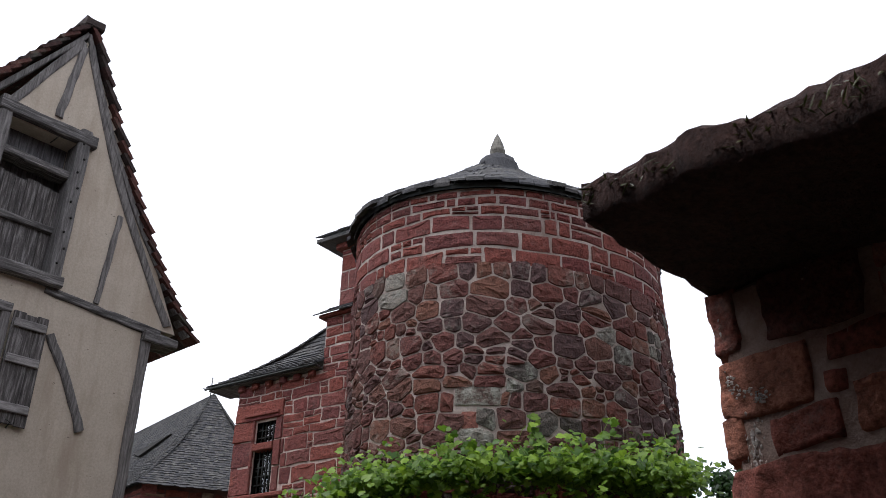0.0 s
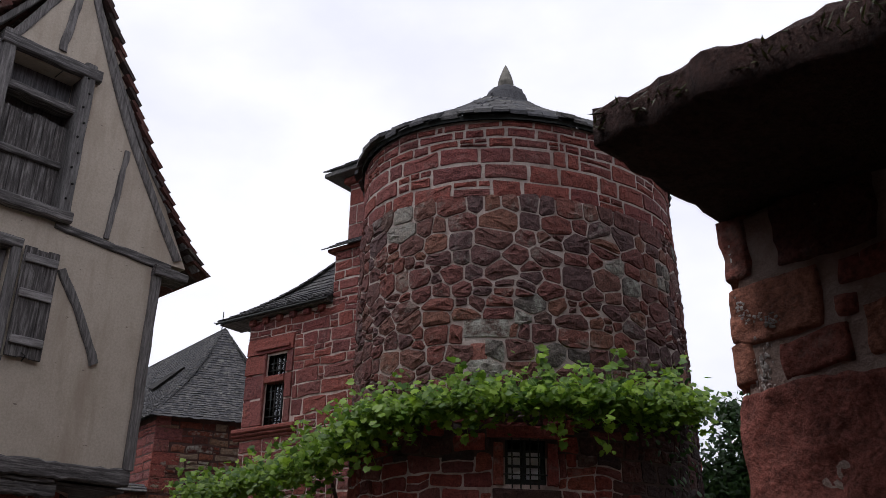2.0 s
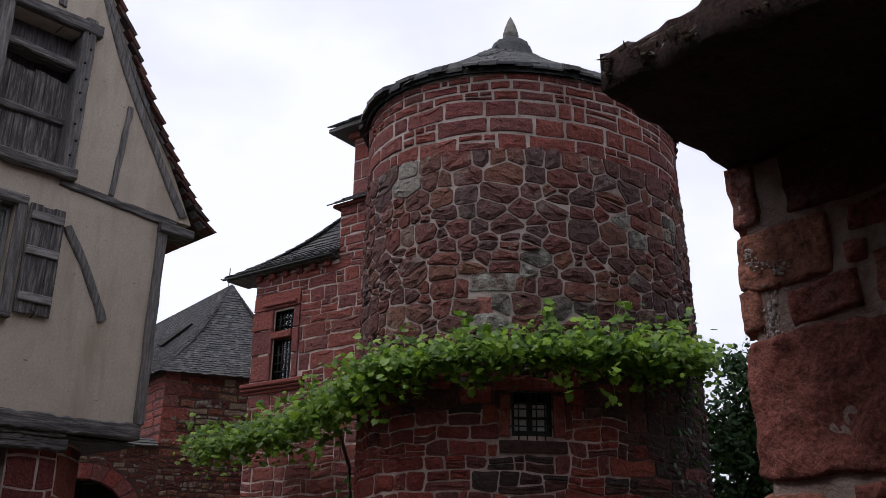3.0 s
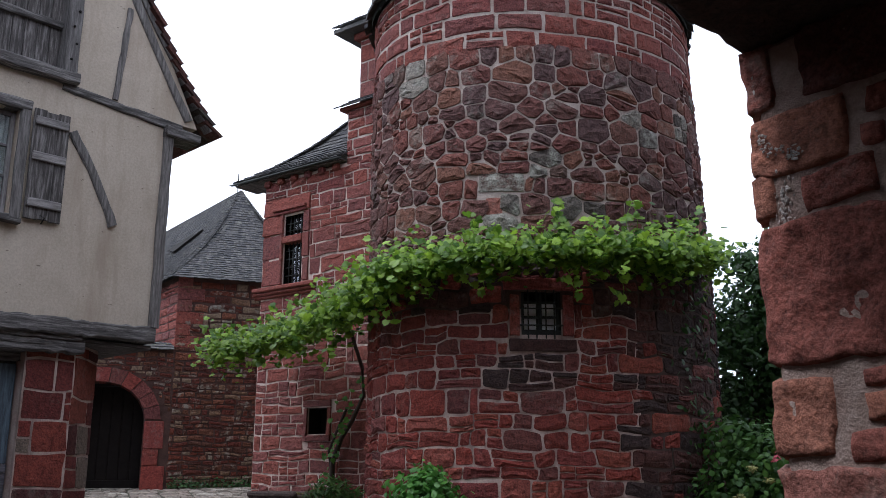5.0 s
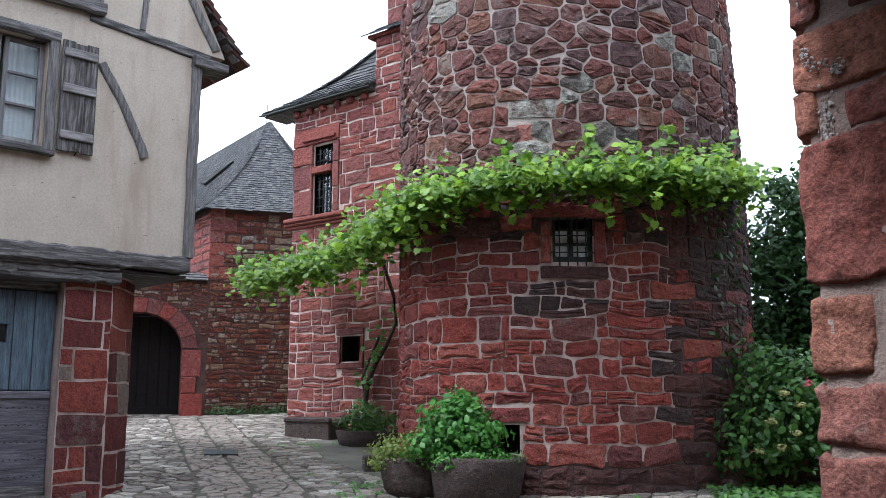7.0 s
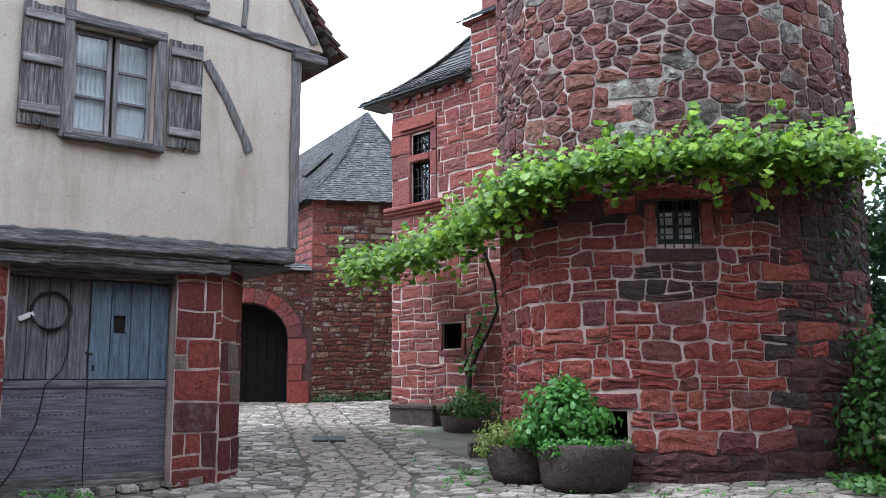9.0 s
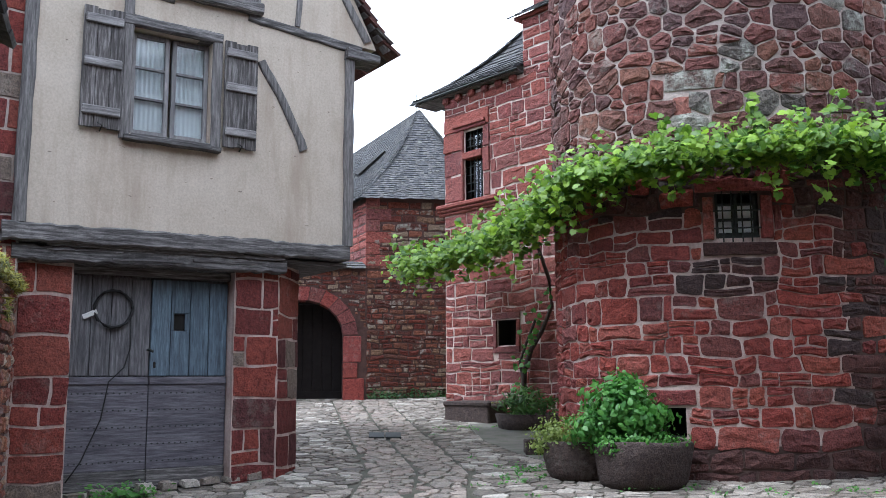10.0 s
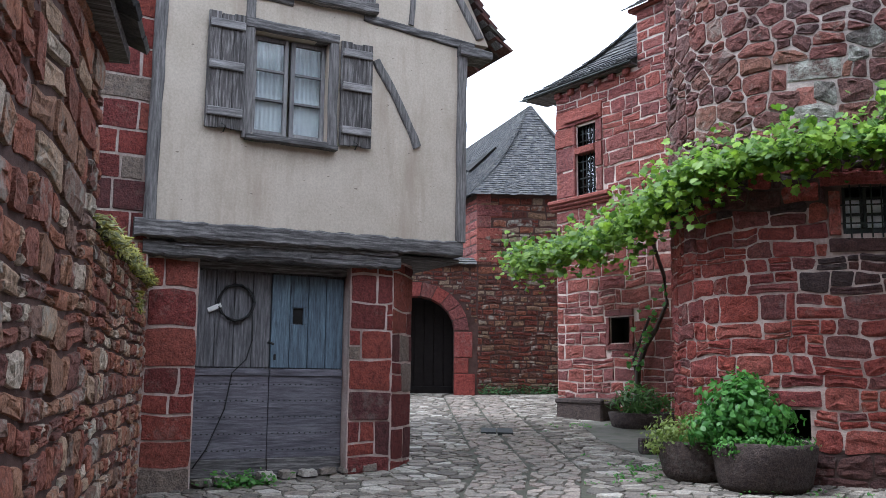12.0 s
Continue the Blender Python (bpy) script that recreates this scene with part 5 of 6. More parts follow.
coil = thing("cable_coil", "coil of black cable hanging on the plank door", "cable", at=HOUSE(-1.2, 2.38, -0.14))
part("cable", tube([HOUSE(-1.2 + (0.185 + 0.006 * math.sin(k * 1.7)) * math.cos(k * 0.42), 2.38 + (0.185 + 0.006 * math.cos(k * 2.3)) * math.sin(k * 0.42), -0.14 + 0.002 * (k % 7)) for k in range(61)], 0.014, 6), M["rubber"], coil)
part("loose_end", tube([HOUSE(-1.03, 2.3, -0.13), HOUSE(-1.02, 2.0, -0.13), HOUSE(-1.08, 1.8, -0.12), HOUSE(-1.22, 1.66, -0.12), HOUSE(-1.28, 1.3, -0.12), HOUSE(-1.45, 0.9, -0.12), HOUSE(-1.58, 0.72, -0.1)], 0.007, 5), M["rubber"], coil)
part("tag", beam(HOUSE, (-1.49, 2.29), (-1.36, 2.35), 0.05, -0.13, -0.12, 0.002, 3, 77), M["white_tag"], coil, "white paper tag")
settle(coil)

# wall of the neighbouring house, left of the timber front
neighbour = thing("neighbour_house", "neighbouring house wall of squared red sandstone blocks", "house", at=HOUSE(-3, 0.5))
part("wall", slab(HOUSE, -5.5, -2.14, 0.2, 7.2, -0.5, 0.1, 0), M["mortar"], neighbour)
lay_stones(neighbour, courses(-4.6, -2.15, 0.9, 7.1, lambda z: ((0.24, 0.32), (0.25, 0.6), 0), (), 95), Shifted(HOUSE, 0.1), "pier", seed=96, wave=0.01, corner=0.05, roughness=0.15, joint=0.009, proud=0.01, bulge=0.003)
foliage("fern", [(HOUSE(-2.75 + random.uniform(-0.08, 0.08), 4.0 + random.uniform(-0.04, 0.06), 0.13), (0.5, -0.5, 0.6)) for _ in range(14)], 0.07, "moss_leaf", neighbour, "blade", 97)
settle(neighbour)

# ------------------------------------------------------------------ stone building and low wall at the near side of the door
barn = thing("barn", "rubble stone outbuilding with a low slate eave", "building", at=LEFT(-1, 0.3))
part("wall", slab(LEFT, -6.0, 0.0, -0.4, 3.58, -1.2, 0.0, 0), M["mortar_red"], barn)
lay_stones(barn, courses(-2.6, 0.02, -0.1, 3.56, lambda z: ((0.08, 0.22) if z < 2.3 else (0.14, 0.30), (0.12, 0.4) if z < 2.3 else (0.25, 0.6), 0.3), (), 101), LEFT, "field", limit=300, near=lambda u, z: u > -1.6, seed=102, wave=0.06, joint=0.012, proud=0.02, bulge=0.014, corner=0.2, roughness=0.5)
eave = part("roof", slate_slope(LEFT(-6, 3.56, 0.22), LEFT(0.14, 3.56, 0.22), LEFT(0.14, 4.3, -1.2), LEFT(-6, 4.3, -1.2), 7, 26, 103, 0.035), M["slate"], barn, "dark stone slate eave")
tagged(eave, kind="stuff")
part("eave_board", slab(LEFT, -6, 0.1, 3.5, 3.57, -1.1, 0.14, 0), M["timber_h"], barn)
settle(barn)
low_wall = thing("low_wall", "old rubble garden wall with grass growing on top", "wall", "", "structure", at=LEFT(2, 0.3))
part("wall", slab(LEFT, 0.004, 3.75, -0.2, 2.5, -0.5, -0.02, 0), M["mortar_red"], low_wall)
lay_stones(low_wall, courses(0.02, 3.78, 0.1, 2.5, lambda z: ((0.08, 0.19), (0.12, 0.36), 0.25), (), 104), Shifted(LEFT, -0.02), "field", limit=300, seed=105, wave=0.05, joint=0.012, proud=0.02, bulge=0.014, corner=0.2, roughness=0.5)
rnd = random.Random(8)
foliage("grass", [(LEFT(rnd.uniform(0.0, 3.7), 2.5 + rnd.uniform(-0.03, 0.06), rnd.uniform(-0.4, 0.10)), (0.3, -0.2, 0.7)) for _ in range(4200)], 0.10, "moss_leaf", low_wall, "blade", 106, 0.35, "yellow-green moss and grass", "stuff")
part("turf", slab(LEFT, 0.01, 3.72, 2.48, 2.53, -0.48, 0.02, 0.015), M["soil"], low_wall)
foliage("fern", [(LEFT(2.6 + rnd.uniform(-0.1, 0.1), 2.28 + rnd.uniform(-0.14, 0.06), 0.05), (0.8, -0.4, 0.2)) for _ in range(40)], 0.09, "moss_leaf", low_wall, "blade", 107)
settle(low_wall)

# ------------------------------------------------------------------ near wall end with a stone cap
rsurf = flip(RIGHT)
near_wall = thing("near_wall", "rough red sandstone wall end under a mossy slab", "wall", "", "structure", at=RIGHT(-0.5, 0.1))
part("wall", slab(RIGHT, -3.6, 0.115, -0.3, 2.8, -0.006, 0.7, 0.02), M["mortar_near"], near_wall, "coarse brownish mortar")
NEAR = [(-0.14, 0.14, -0.1, 0.45), (-0.5, -0.16, -0.1, 0.3), (-0.12, 0.14, 0.46, 0.9), (-0.5, -0.14, 0.32, 0.8), (-0.25, 0.14, 0.91, 1.24), (-0.7, -0.27, 0.82, 1.2), (-0.3, 0.14, 1.26, 1.52),
        (-0.47, 0.142, 1.537, 1.685), (-0.045, 0.138, 1.712, 1.90), (-0.2, -0.11, 1.865, 1.91), (-0.21, -0.105, 1.785, 1.855), (-0.25, -0.07, 1.695, 1.775), (-0.6, -0.27, 1.71, 1.91),
        (-0.47, 0.142, 1.925, 2.295), (0.07, 0.148, 2.305, 2.43), (-0.22, 0.0, 2.31, 2.41), (-0.55, -0.25, 2.31, 2.45), (-0.15, 0.142, 2.42, 2.59), (-0.25, -0.168, 2.43, 2.48), (-0.5, -0.19, 2.50, 2.575),
        (0.05, 0.15, 2.61, 2.8), (-0.33, -0.03, 2.60, 2.79), (-0.75, -0.36, 2.60, 2.79)]


def boulder(cell, seed, proud=0.016):
    """A large hewn block seen close by: rounded corners, a tooled and pitted face."""
    u0, u1, z0, z1 = cell[0] - 0.006, cell[1], cell[2] - 0.008, cell[3] + 0.008
    nu, nz = max(6, int((u1 - u0) / 0.014)), max(6, int((z1 - z0) / 0.014))
    mu, mz, hu, hz = (u0 + u1) / 2, (z0 + z1) / 2, (u1 - u0) / 2, (z1 - z0) / 2
    verts, faces = [], []
    for j in range(nz + 1):
        for i in range(nu + 1):
            a, b = 2 * i / nu - 1, 2 * j / nz - 1
            u, z = mu + hu * a * (1 - 0.05 * b ** 8), mz + hz * b * (1 - 0.06 * a ** 8)
            u += 0.016 * noise.noise((u * 7, z * 7, seed)) + 0.006 * noise.noise((u * 24, z * 24, seed))
            z += 0.016 * noise.noise((u * 6 + 5, z * 6, seed)) + 0.006 * noise.noise((u * 24, z * 24 + 7, seed))
            rim = min(hu * (1 - abs(a)), hz * (1 - abs(b))) / 0.014
            rim = min(1.0, rim)
            face = proud + 0.014 * noise.noise((u * 9, z * 9, seed + 3)) + 0.008 * noise.noise((u * 26, z * 20, seed + 5)) + 0.004 * noise.noise((u * 70, z * 55, seed))
            verts.append(rsurf(u, z, -0.02 + (face + 0.02) * math.sqrt(rim)))
    for j in range(nz):
        for i in range(nu):
            k = j * (nu + 1) + i
            faces.append((k, k + nu + 1, k + nu + 2, k + 1))
    return verts, faces, True


for k, c in enumerate(NEAR):
    dark_top = k == len(NEAR) - 2
    part("stone", boulder(c, 1.0 + k * 2.7), M["dark" if dark_top else "orange"], near_wall, "darker block under the slab" if dark_top else "")
lay_stones(near_wall, courses(-3.5, -0.76, -0.1, 2.78, lambda z: ((0.15, 0.32), (0.25, 0.5), 0.15), (), 111), rsurf, "orange", seed=112, wave=0.04, corner=0.2, joint=0.01, proud=0.010, bulge=0.014, roughness=0.42, wave_scale=4.5)


def end_surf(w, z, d=0.0):
    return RIGHT(0.115 + d, z, w)


lay_stones(near_wall, courses(0.02, 0.7, -0.1, 2.78, lambda z: ((0.15, 0.35), (0.3, 0.6), 0), (), 113), end_surf, "orange", name="end_stone", seed=114, proud=0.015)


def rough_patch(surf, cells_, seed, d):
    rnd = random.Random(seed)
    verts, faces = [], []
    for u, z, su, sz in cells_:
        k = len(verts)
        n = 9
        verts.append(surf(u, z, d + 0.004))
        for i in range(n):
            a = 2 * math.pi * i / n
            r = rnd.uniform(0.45, 1.15)
            verts.append(surf(u + su * r * math.cos(a), z + sz * r * math.sin(a), d))
        faces += [(k, k + 1 + i, k + 1 + (i + 1) % n) for i in range(n)]
    return verts, faces


def cap_mesh(nu=110, nw=36):
    """The capping slab: an uneven plate with a ragged edge, thinner at its tip."""
    bm = bmesh.new()
    grid = {}
    for i in range(nu + 1):
        for j in range(nw + 1):
            s, w = i / nu, j / nw
            u_edge = 0.19 - 0.16 * max(0, w - 0.45) / 0.55
            u = u_edge - 3.7 * s
            out = -0.9 + (0.9 + 0.60) * w
            if j == nw:
                out += 0.04 * noise.noise((u * 4, 3.1, 0)) + 0.02 * noise.noise((u * 17, 3.1, 0))
            if i == 0:
                u += 0.03 * noise.noise((out * 9, 1.1, 0))
            for top in (0, 1):
                z = 2.80 - 0.15 * max(0.0, -u) * w + 0.012 * noise.noise((u * 3, out * 3, 5))
                if top:
                    th = 0.15 - 0.01 * w + 0.014 * noise.noise((u * 5, out * 5, 9)) + 0.022 * noise.noise((u * 16, out * 16, 4)) + 0.012 * noise.noise((u * 41, out * 41, 4))
                    z += th * (1 if 0 < i and j < nw else 0.78)
                else:
                    z -= 0.0 if 0 < i and j < nw else -0.012
                    z += 0.02 * noise.noise((u * 8, out * 8, 2))
                grid[i, j, top] = bm.verts.new(RIGHT(u, z, -out))
    for i in range(nu):
        for j in range(nw):
            bm.faces.new((grid[i, j, 1], grid[i + 1, j, 1], grid[i + 1, j + 1, 1], grid[i, j + 1, 1]))
            bm.faces.new((grid[i, j, 0], grid[i, j + 1, 0], grid[i + 1, j + 1, 0], grid[i + 1, j, 0]))
    for i in range(nu):
        bm.faces.new((grid[i, nw, 0], grid[i, nw, 1], grid[i + 1, nw, 1], grid[i + 1, nw, 0]))
    for j in range(nw):
        bm.faces.new((grid[0, j, 0], grid[0, j, 1], grid[0, j + 1, 1], grid[0, j + 1, 0]))
    bmesh.ops.recalc_face_normals(bm, faces=bm.faces)
    for f in bm.faces:
        f.smooth = True
    return bm


part("cap", cap_mesh(), M["cap"], near_wall, "thick overhanging stone slab with moss")
rnd = random.Random(12)
moss = []
for _ in range(5200):
    u, w = rnd.uniform(-1.6, 0.12), rnd.random() ** 0.5
    if noise.noise((u * 5, w * 3, 2)) < -0.12:
        continue
    lim = 0.19 - 0.16 * max(0, w - 0.45) / 0.55
    u = min(u, lim - 0.03)
    s = (lim - u) / 3.7
    moss.append((RIGHT(u, 2.80 - 0.15 * max(0.0, -u) * w + 0.104 - 0.01 * w + rnd.uniform(-0.05, 0.004) * (w > 0.93), -(-0.9 + 1.50 * w + (0.02 if w > 0.95 else 0))), (-0.3, -0.3, 1)))
foliage("moss", moss, 0.036, "cap_moss", near_wall, "blade", 115, 0.1, "dark green moss cushions", "stuff")
stain = [(0.045 + rnd.gauss(0, 0.014), 2.345 + rnd.gauss(0, 0.035), rnd.uniform(0.002, 0.006), rnd.uniform(0.003, 0.011)) for _ in range(60)]
stain += [(0.115 - 0.13 * k + rnd.gauss(0, 0.008), 2.535 - 0.085 * k + rnd.gauss(0, 0.012), rnd.uniform(0.003, 0.008), rnd.uniform(0.002, 0.006)) for k in [rnd.random() for _ in range(70)]]
stain += [(0.115 + rnd.gauss(0, 0.006), 2.665 + rnd.gauss(0, 0.03), rnd.uniform(0.002, 0.005), rnd.uniform(0.003, 0.009)) for _ in range(22)]
stain = [c for c in stain if c[0] < 0.105]
joint_stain, stain = [c for c in stain if c[1] < 2.43 and c[0] > 0], [c for c in stain if c[1] >= 2.43 or c[0] <= 0]
part("lime_stain", rough_patch(rsurf, joint_stain, 7, 0.009), M["lichen_white"], near_wall, "white lime stains")
part("lime_stain", rough_patch(rsurf, stain, 6, 0.021), M["lichen_white"], near_wall, "white lime stains")
settle(near_wall)

# ------------------------------------------------------------------ vine along the tower
vine = thing("grape_vine", "bright green grape vine trained along the tower wall", "vine", at=WING(-0.1, 1.05, -0.3))
line = [Vector(p) for p in ((-3.72, 13.0, 3.34), (-3.1, 12.6, 3.36), (-2.4, 12.0, 3.42), (-1.75, 11.3, 3.5), (-1.25, 10.5, 3.62))]
for dg in (-48, -36, -24, -12, 0, 12, 24, 36, 50, 64):
    p, n = tower_point(dg, 0.26)
    line.append(p + Vector((0, 0, 3.75 + 0.0026 * (dg + 48))))
wood = [WING(-0.06, 1.0, -0.2), WING(-0.09, 1.35, -0.14), WING(-0.11, 1.8, -0.12), WING(-0.27, 2.15, -0.12), WING(-0.5, 2.42, -0.12), WING(-0.74, 2.8, -0.14), WING(-0.84, 3.2, -0.3)]
wood2 = [WING(-0.09, 1.6, -0.12), WING(-0.03, 1.95, -0.14), WING(-0.2, 2.35, -0.1), WING(-0.38, 2.62, -0.12)]
part("trunk", tube(wood + [Vector((-1.6, 11.9, 3.5))], [0.05, 0.045, 0.045, 0.04, 0.035, 0.03, 0.03, 0.025]), M["bark"], vine, "twisted brown vine trunk")
part("branch", tube(wood2, 0.022), M["bark"], vine)
part("branch", tube(line, 0.022, 6), M["bark"], vine)
rnd = random.Random(14)
places, shoots = [], []


def along(t):
    k = t * (len(line) - 1)
    i = min(int(k), len(line) - 2)
    return line[i].lerp(line[i + 1], k - i)


for _ in range(9000):
    t = rnd.random()
    p = along(t)
    swell = 0.66 + 0.8 * noise.noise((t * 13, 0.5, 3)) + (0.3 if 0.22 < t < 0.46 else 0) - 0.3 * math.exp(-((t - 0.63) / 0.05) ** 2)
    if rnd.random() > 0.45 + 0.55 * swell:
        continue
    if t < 0.26:
        swell += 0.25
    a, r = rnd.uniform(0, 2 * math.pi), min(1.3, abs(rnd.gauss(0, 0.6)))
    off = Vector((max(-0.25, min(0.25, rnd.gauss(0, 0.14))), 0.14 - min(0.75, abs(rnd.gauss(0, 0.34))), math.sin(a) * r * 0.29 * swell))
    places.append((p + off, (rnd.gauss(0, 0.4), -0.9, 0.8)))
# Canopy leaves added behind the vine to shade the wing wall below.
for _ in range(2400):
    a, b = rnd.random(), rnd.random() ** 0.7
    front = along(0.02 + 0.23 * a)
    back = Vector((-3.3, 15.2, 3.85)).lerp(Vector((-1.9, 13.8, 3.95)), a)
    places.append((front.lerp(back, b) + Vector((rnd.gauss(0, 0.08), rnd.gauss(0, 0.08), rnd.gauss(0.05, 0.09))), (0, -0.2, 1)))
for _ in range(38):
    t = rnd.uniform(0.1, 0.98)
    p = along(t)
    up = rnd.random() < 0.72
    q = p + Vector((rnd.uniform(-0.2, 0.2), -0.15, 0))
    pts = [q]
    for s in range(rnd.randint(3, 5)):
        q = q + Vector((rnd.uniform(-0.07, 0.07), rnd.uniform(-0.05, 0.02), (0.1 if up else -0.11) * rnd.uniform(0.7, 1.2)))
        pts.append(q)
        for _k in range(3):
            places.append((q + Vector((rnd.gauss(0, 0.05), rnd.gauss(0, 0.04), rnd.gauss(0, 0.03))), (rnd.gauss(0, 0.4), -1, 0.4)))
    shoots.append(pts)
for pts in shoots:
    part("shoot", tube(pts, 0.004, 4), M["vine_leaf"], vine)
foliage("leaves", places, 0.088, "vine_leaf", vine, "vine", 141, 0.5, "bright green lobed vine leaves", "stuff")
foliage("leaves", [(WING(-0.08 - 0.75 * k * k + rnd.gauss(0, 0.1), 1.5 + 1.5 * k + rnd.gauss(0, 0.1), -0.16 - rnd.random() * 0.1), (0, -1, 0.4)) for k in [rnd.random() for _ in range(45)]], 0.09, "shrub_leaf", vine, "vine", 142, 0.5, "", "stuff")
settle(vine)


# ------------------------------------------------------------------ troughs, bench and pots
def trough(name, c, r, top, label):
    z0 = ground_z(*c) - 0.03
    ob = thing(name, label, "planter", "stone troughs by the tower", at=(c[0], c[1], z0))
    v, f, s = lathe(c, [(r * 0.05, z0), (r * 0.82, z0), (r * 0.93, z0 + 0.08), (r, z0 + top * 0.6), (r * 1.02, z0 + top - 0.03), (r * 0.98, z0 + top), (r * 0.84, z0 + top), (r * 0.8, z0 + top - 0.1), (0.01, z0 + top - 0.09)], 28)
    v = [p + Vector((noise.noise(p * 3.0), noise.noise(p * 3.0 + Vector((7, 0, 0))), noise.noise(p * 2.5 + Vector((0, 9, 0))) * 0.5)) * 0.05 for p in v]
    part("bowl", (v, f, s), M["trough"], ob)
    part("soil", lathe(c, [(0.01, z0 + top - 0.05), (r * 0.8, z0 + top - 0.06)], 16), M["soil"], ob)
    settle(ob)
    return z0 + top


T1, T2 = (-0.24, 9.28), (-0.86, 9.62)
top1 = trough("stone_trough", T1, 0.47, 0.44, "large round dark stone trough beside the tower")
top2 = trough("stone_trough", T2, 0.36, 0.40, "smaller round dark stone trough beside the tower")
shrub = thing("hydrangea", "leafy green shrub growing in a stone trough", "shrub", at=(T1[0], T1[1], top1 - 0.06))
bl = [((T1[0] - 0.22, T1[1], top1 + 0.28), (0.38, 0.34, 0.32)), ((T1[0] + 0.0, T1[1], top1 + 0.22), (0.3, 0.3, 0.22)), ((T1[0] - 0.45, T1[1] - 0.05, top1 + 0.12), (0.28, 0.26, 0.2)), ((T1[0] - 0.2, T1[1] + 0.1, top1 + 0.48), (0.24, 0.24, 0.2))]
foliage("leaves", blob_places(bl, 2500, 15), 0.072, "shrub_leaf", shrub, "oval", 151, 0.4, "", "stuff")
foliage("ground_cover", blob_places([((T1[0], T1[1] - 0.12, top1 + 0.02), (0.46, 0.36, 0.07)), ((T1[0] - 0.25, T1[1] - 0.3, top1 - 0.05), (0.2, 0.15, 0.1))], 900, 16), 0.04, "shrub_leaf", shrub, "oval", 152, 0.3, "", "stuff")
part("stem", tube([(T1[0], T1[1], top1 - 0.08), (T1[0] - 0.05, T1[1], top1 + 0.2), (T1[0] - 0.12, T1[1], top1 + 0.45)], 0.014, 5), M["bark"], shrub)
settle(shrub)
sedum = thing("sedum", "pale yellow-green trailing plant in a stone trough", "plant", at=(T2[0], T2[1], top2 - 0.06))
foliage("leaves", blob_places([((T2[0] - 0.1, T2[1] - 0.05, top2 + 0.08), (0.42, 0.34, 0.17)), ((T2[0] + 0.2, T2[1], top2 + 0.16), (0.3, 0.3, 0.16)), ((T2[0] - 0.38, T2[1] - 0.1, top2 - 0.05), (0.16, 0.2, 0.12))], 2600, 17), 0.036, "sedum", sedum, "oval", 153, 0.2, "", "stuff")
settle(sedum)

bench = thing("stone_bench", "mossy hollow stone block against the wall", "bench", at=(-3.1, 14.45, ground_z(-3.1, 14.45)))
BF = Frame(-3.10, 14.38, -57)
bz = ground_z(-3.1, 14.4)
for nm, u0, u1, z0, z1, d0, d1 in (("block", -0.50, 0.50, 0.0, 0.27, 0.0, 0.45), ("rim", -0.52, 0.52, 0.27, 0.33, -0.02, 0.07), ("rim", -0.52, 0.52, 0.27, 0.33, 0.38, 0.46)):
    part(nm, slab(BF, u0, u1, bz + z0 - 0.03, bz + z1, d0, d1, 0.025), M["trough"], bench)
foliage("moss", [(BF(random.uniform(-0.45, 0.45), bz + 0.3, random.uniform(0.05, 0.4)), (0, 0, 1)) for _ in range(180)], 0.05, "moss_leaf", bench, "blade", 161, 0, "", "stuff")
settle(bench)
drum = thing("stone_planter", "low dark stone planter with strappy green plants", "planter", at=(-1.95, 13.75, ground_z(0, 13.75)))
dz = ground_z(0, 13.75)
part("bowl", lathe((-1.95, 13.75), [(0.02, dz - 0.02), (0.5, dz - 0.02), (0.56, dz + 0.2), (0.48, dz + 0.2), (0.46, dz + 0.12), (0.01, dz + 0.13)], 20), M["trough"], drum)
foliage("leaves", blob_places([((-1.95, 13.7, dz + 0.32), (0.5, 0.4, 0.2)), ((-2.1, 13.8, dz + 0.42), (0.3, 0.3, 0.2))], 420, 18), 0.17, "hydrangea_leaf", drum, "blade", 162, 0.3, "", "stuff")
settle(drum)
kerb = thing("kerb_block", "small square dark stone block on the paving", "stone", at=(-1.45, 10.7, ground_z(0, 10.7)))
part("block", slab(Frame(-1.5, 11.0, 75), -0.14, 0.14, ground_z(0, 11) - 0.02, ground_z(0, 11) + 0.18, -0.3, 0.0, 0.015), M["trough"], kerb)
settle(kerb)

grate = thing("drain_grate", "rusty iron drain grate set in the paving", "grate", at=pave(-3.93, 12.7))
for k in range(2):
    corners = [(-4.05 + 0.244 * k + dx, 12.35 + 0.010 * k + dy) for dx, dy in ((0, 0), (0.221, 0.009), (0.071, 0.489), (-0.150, 0.480))]
    part("frame", ([pave(x, y, 0.03) for x, y in corners] + [pave(x, y, -0.03) for x, y in corners],
                   [(0, 1, 2, 3), (4, 5, 1, 0), (5, 6, 2, 1), (6, 7, 3, 2), (7, 4, 0, 3)]), M["iron"], grate)
settle(grate)

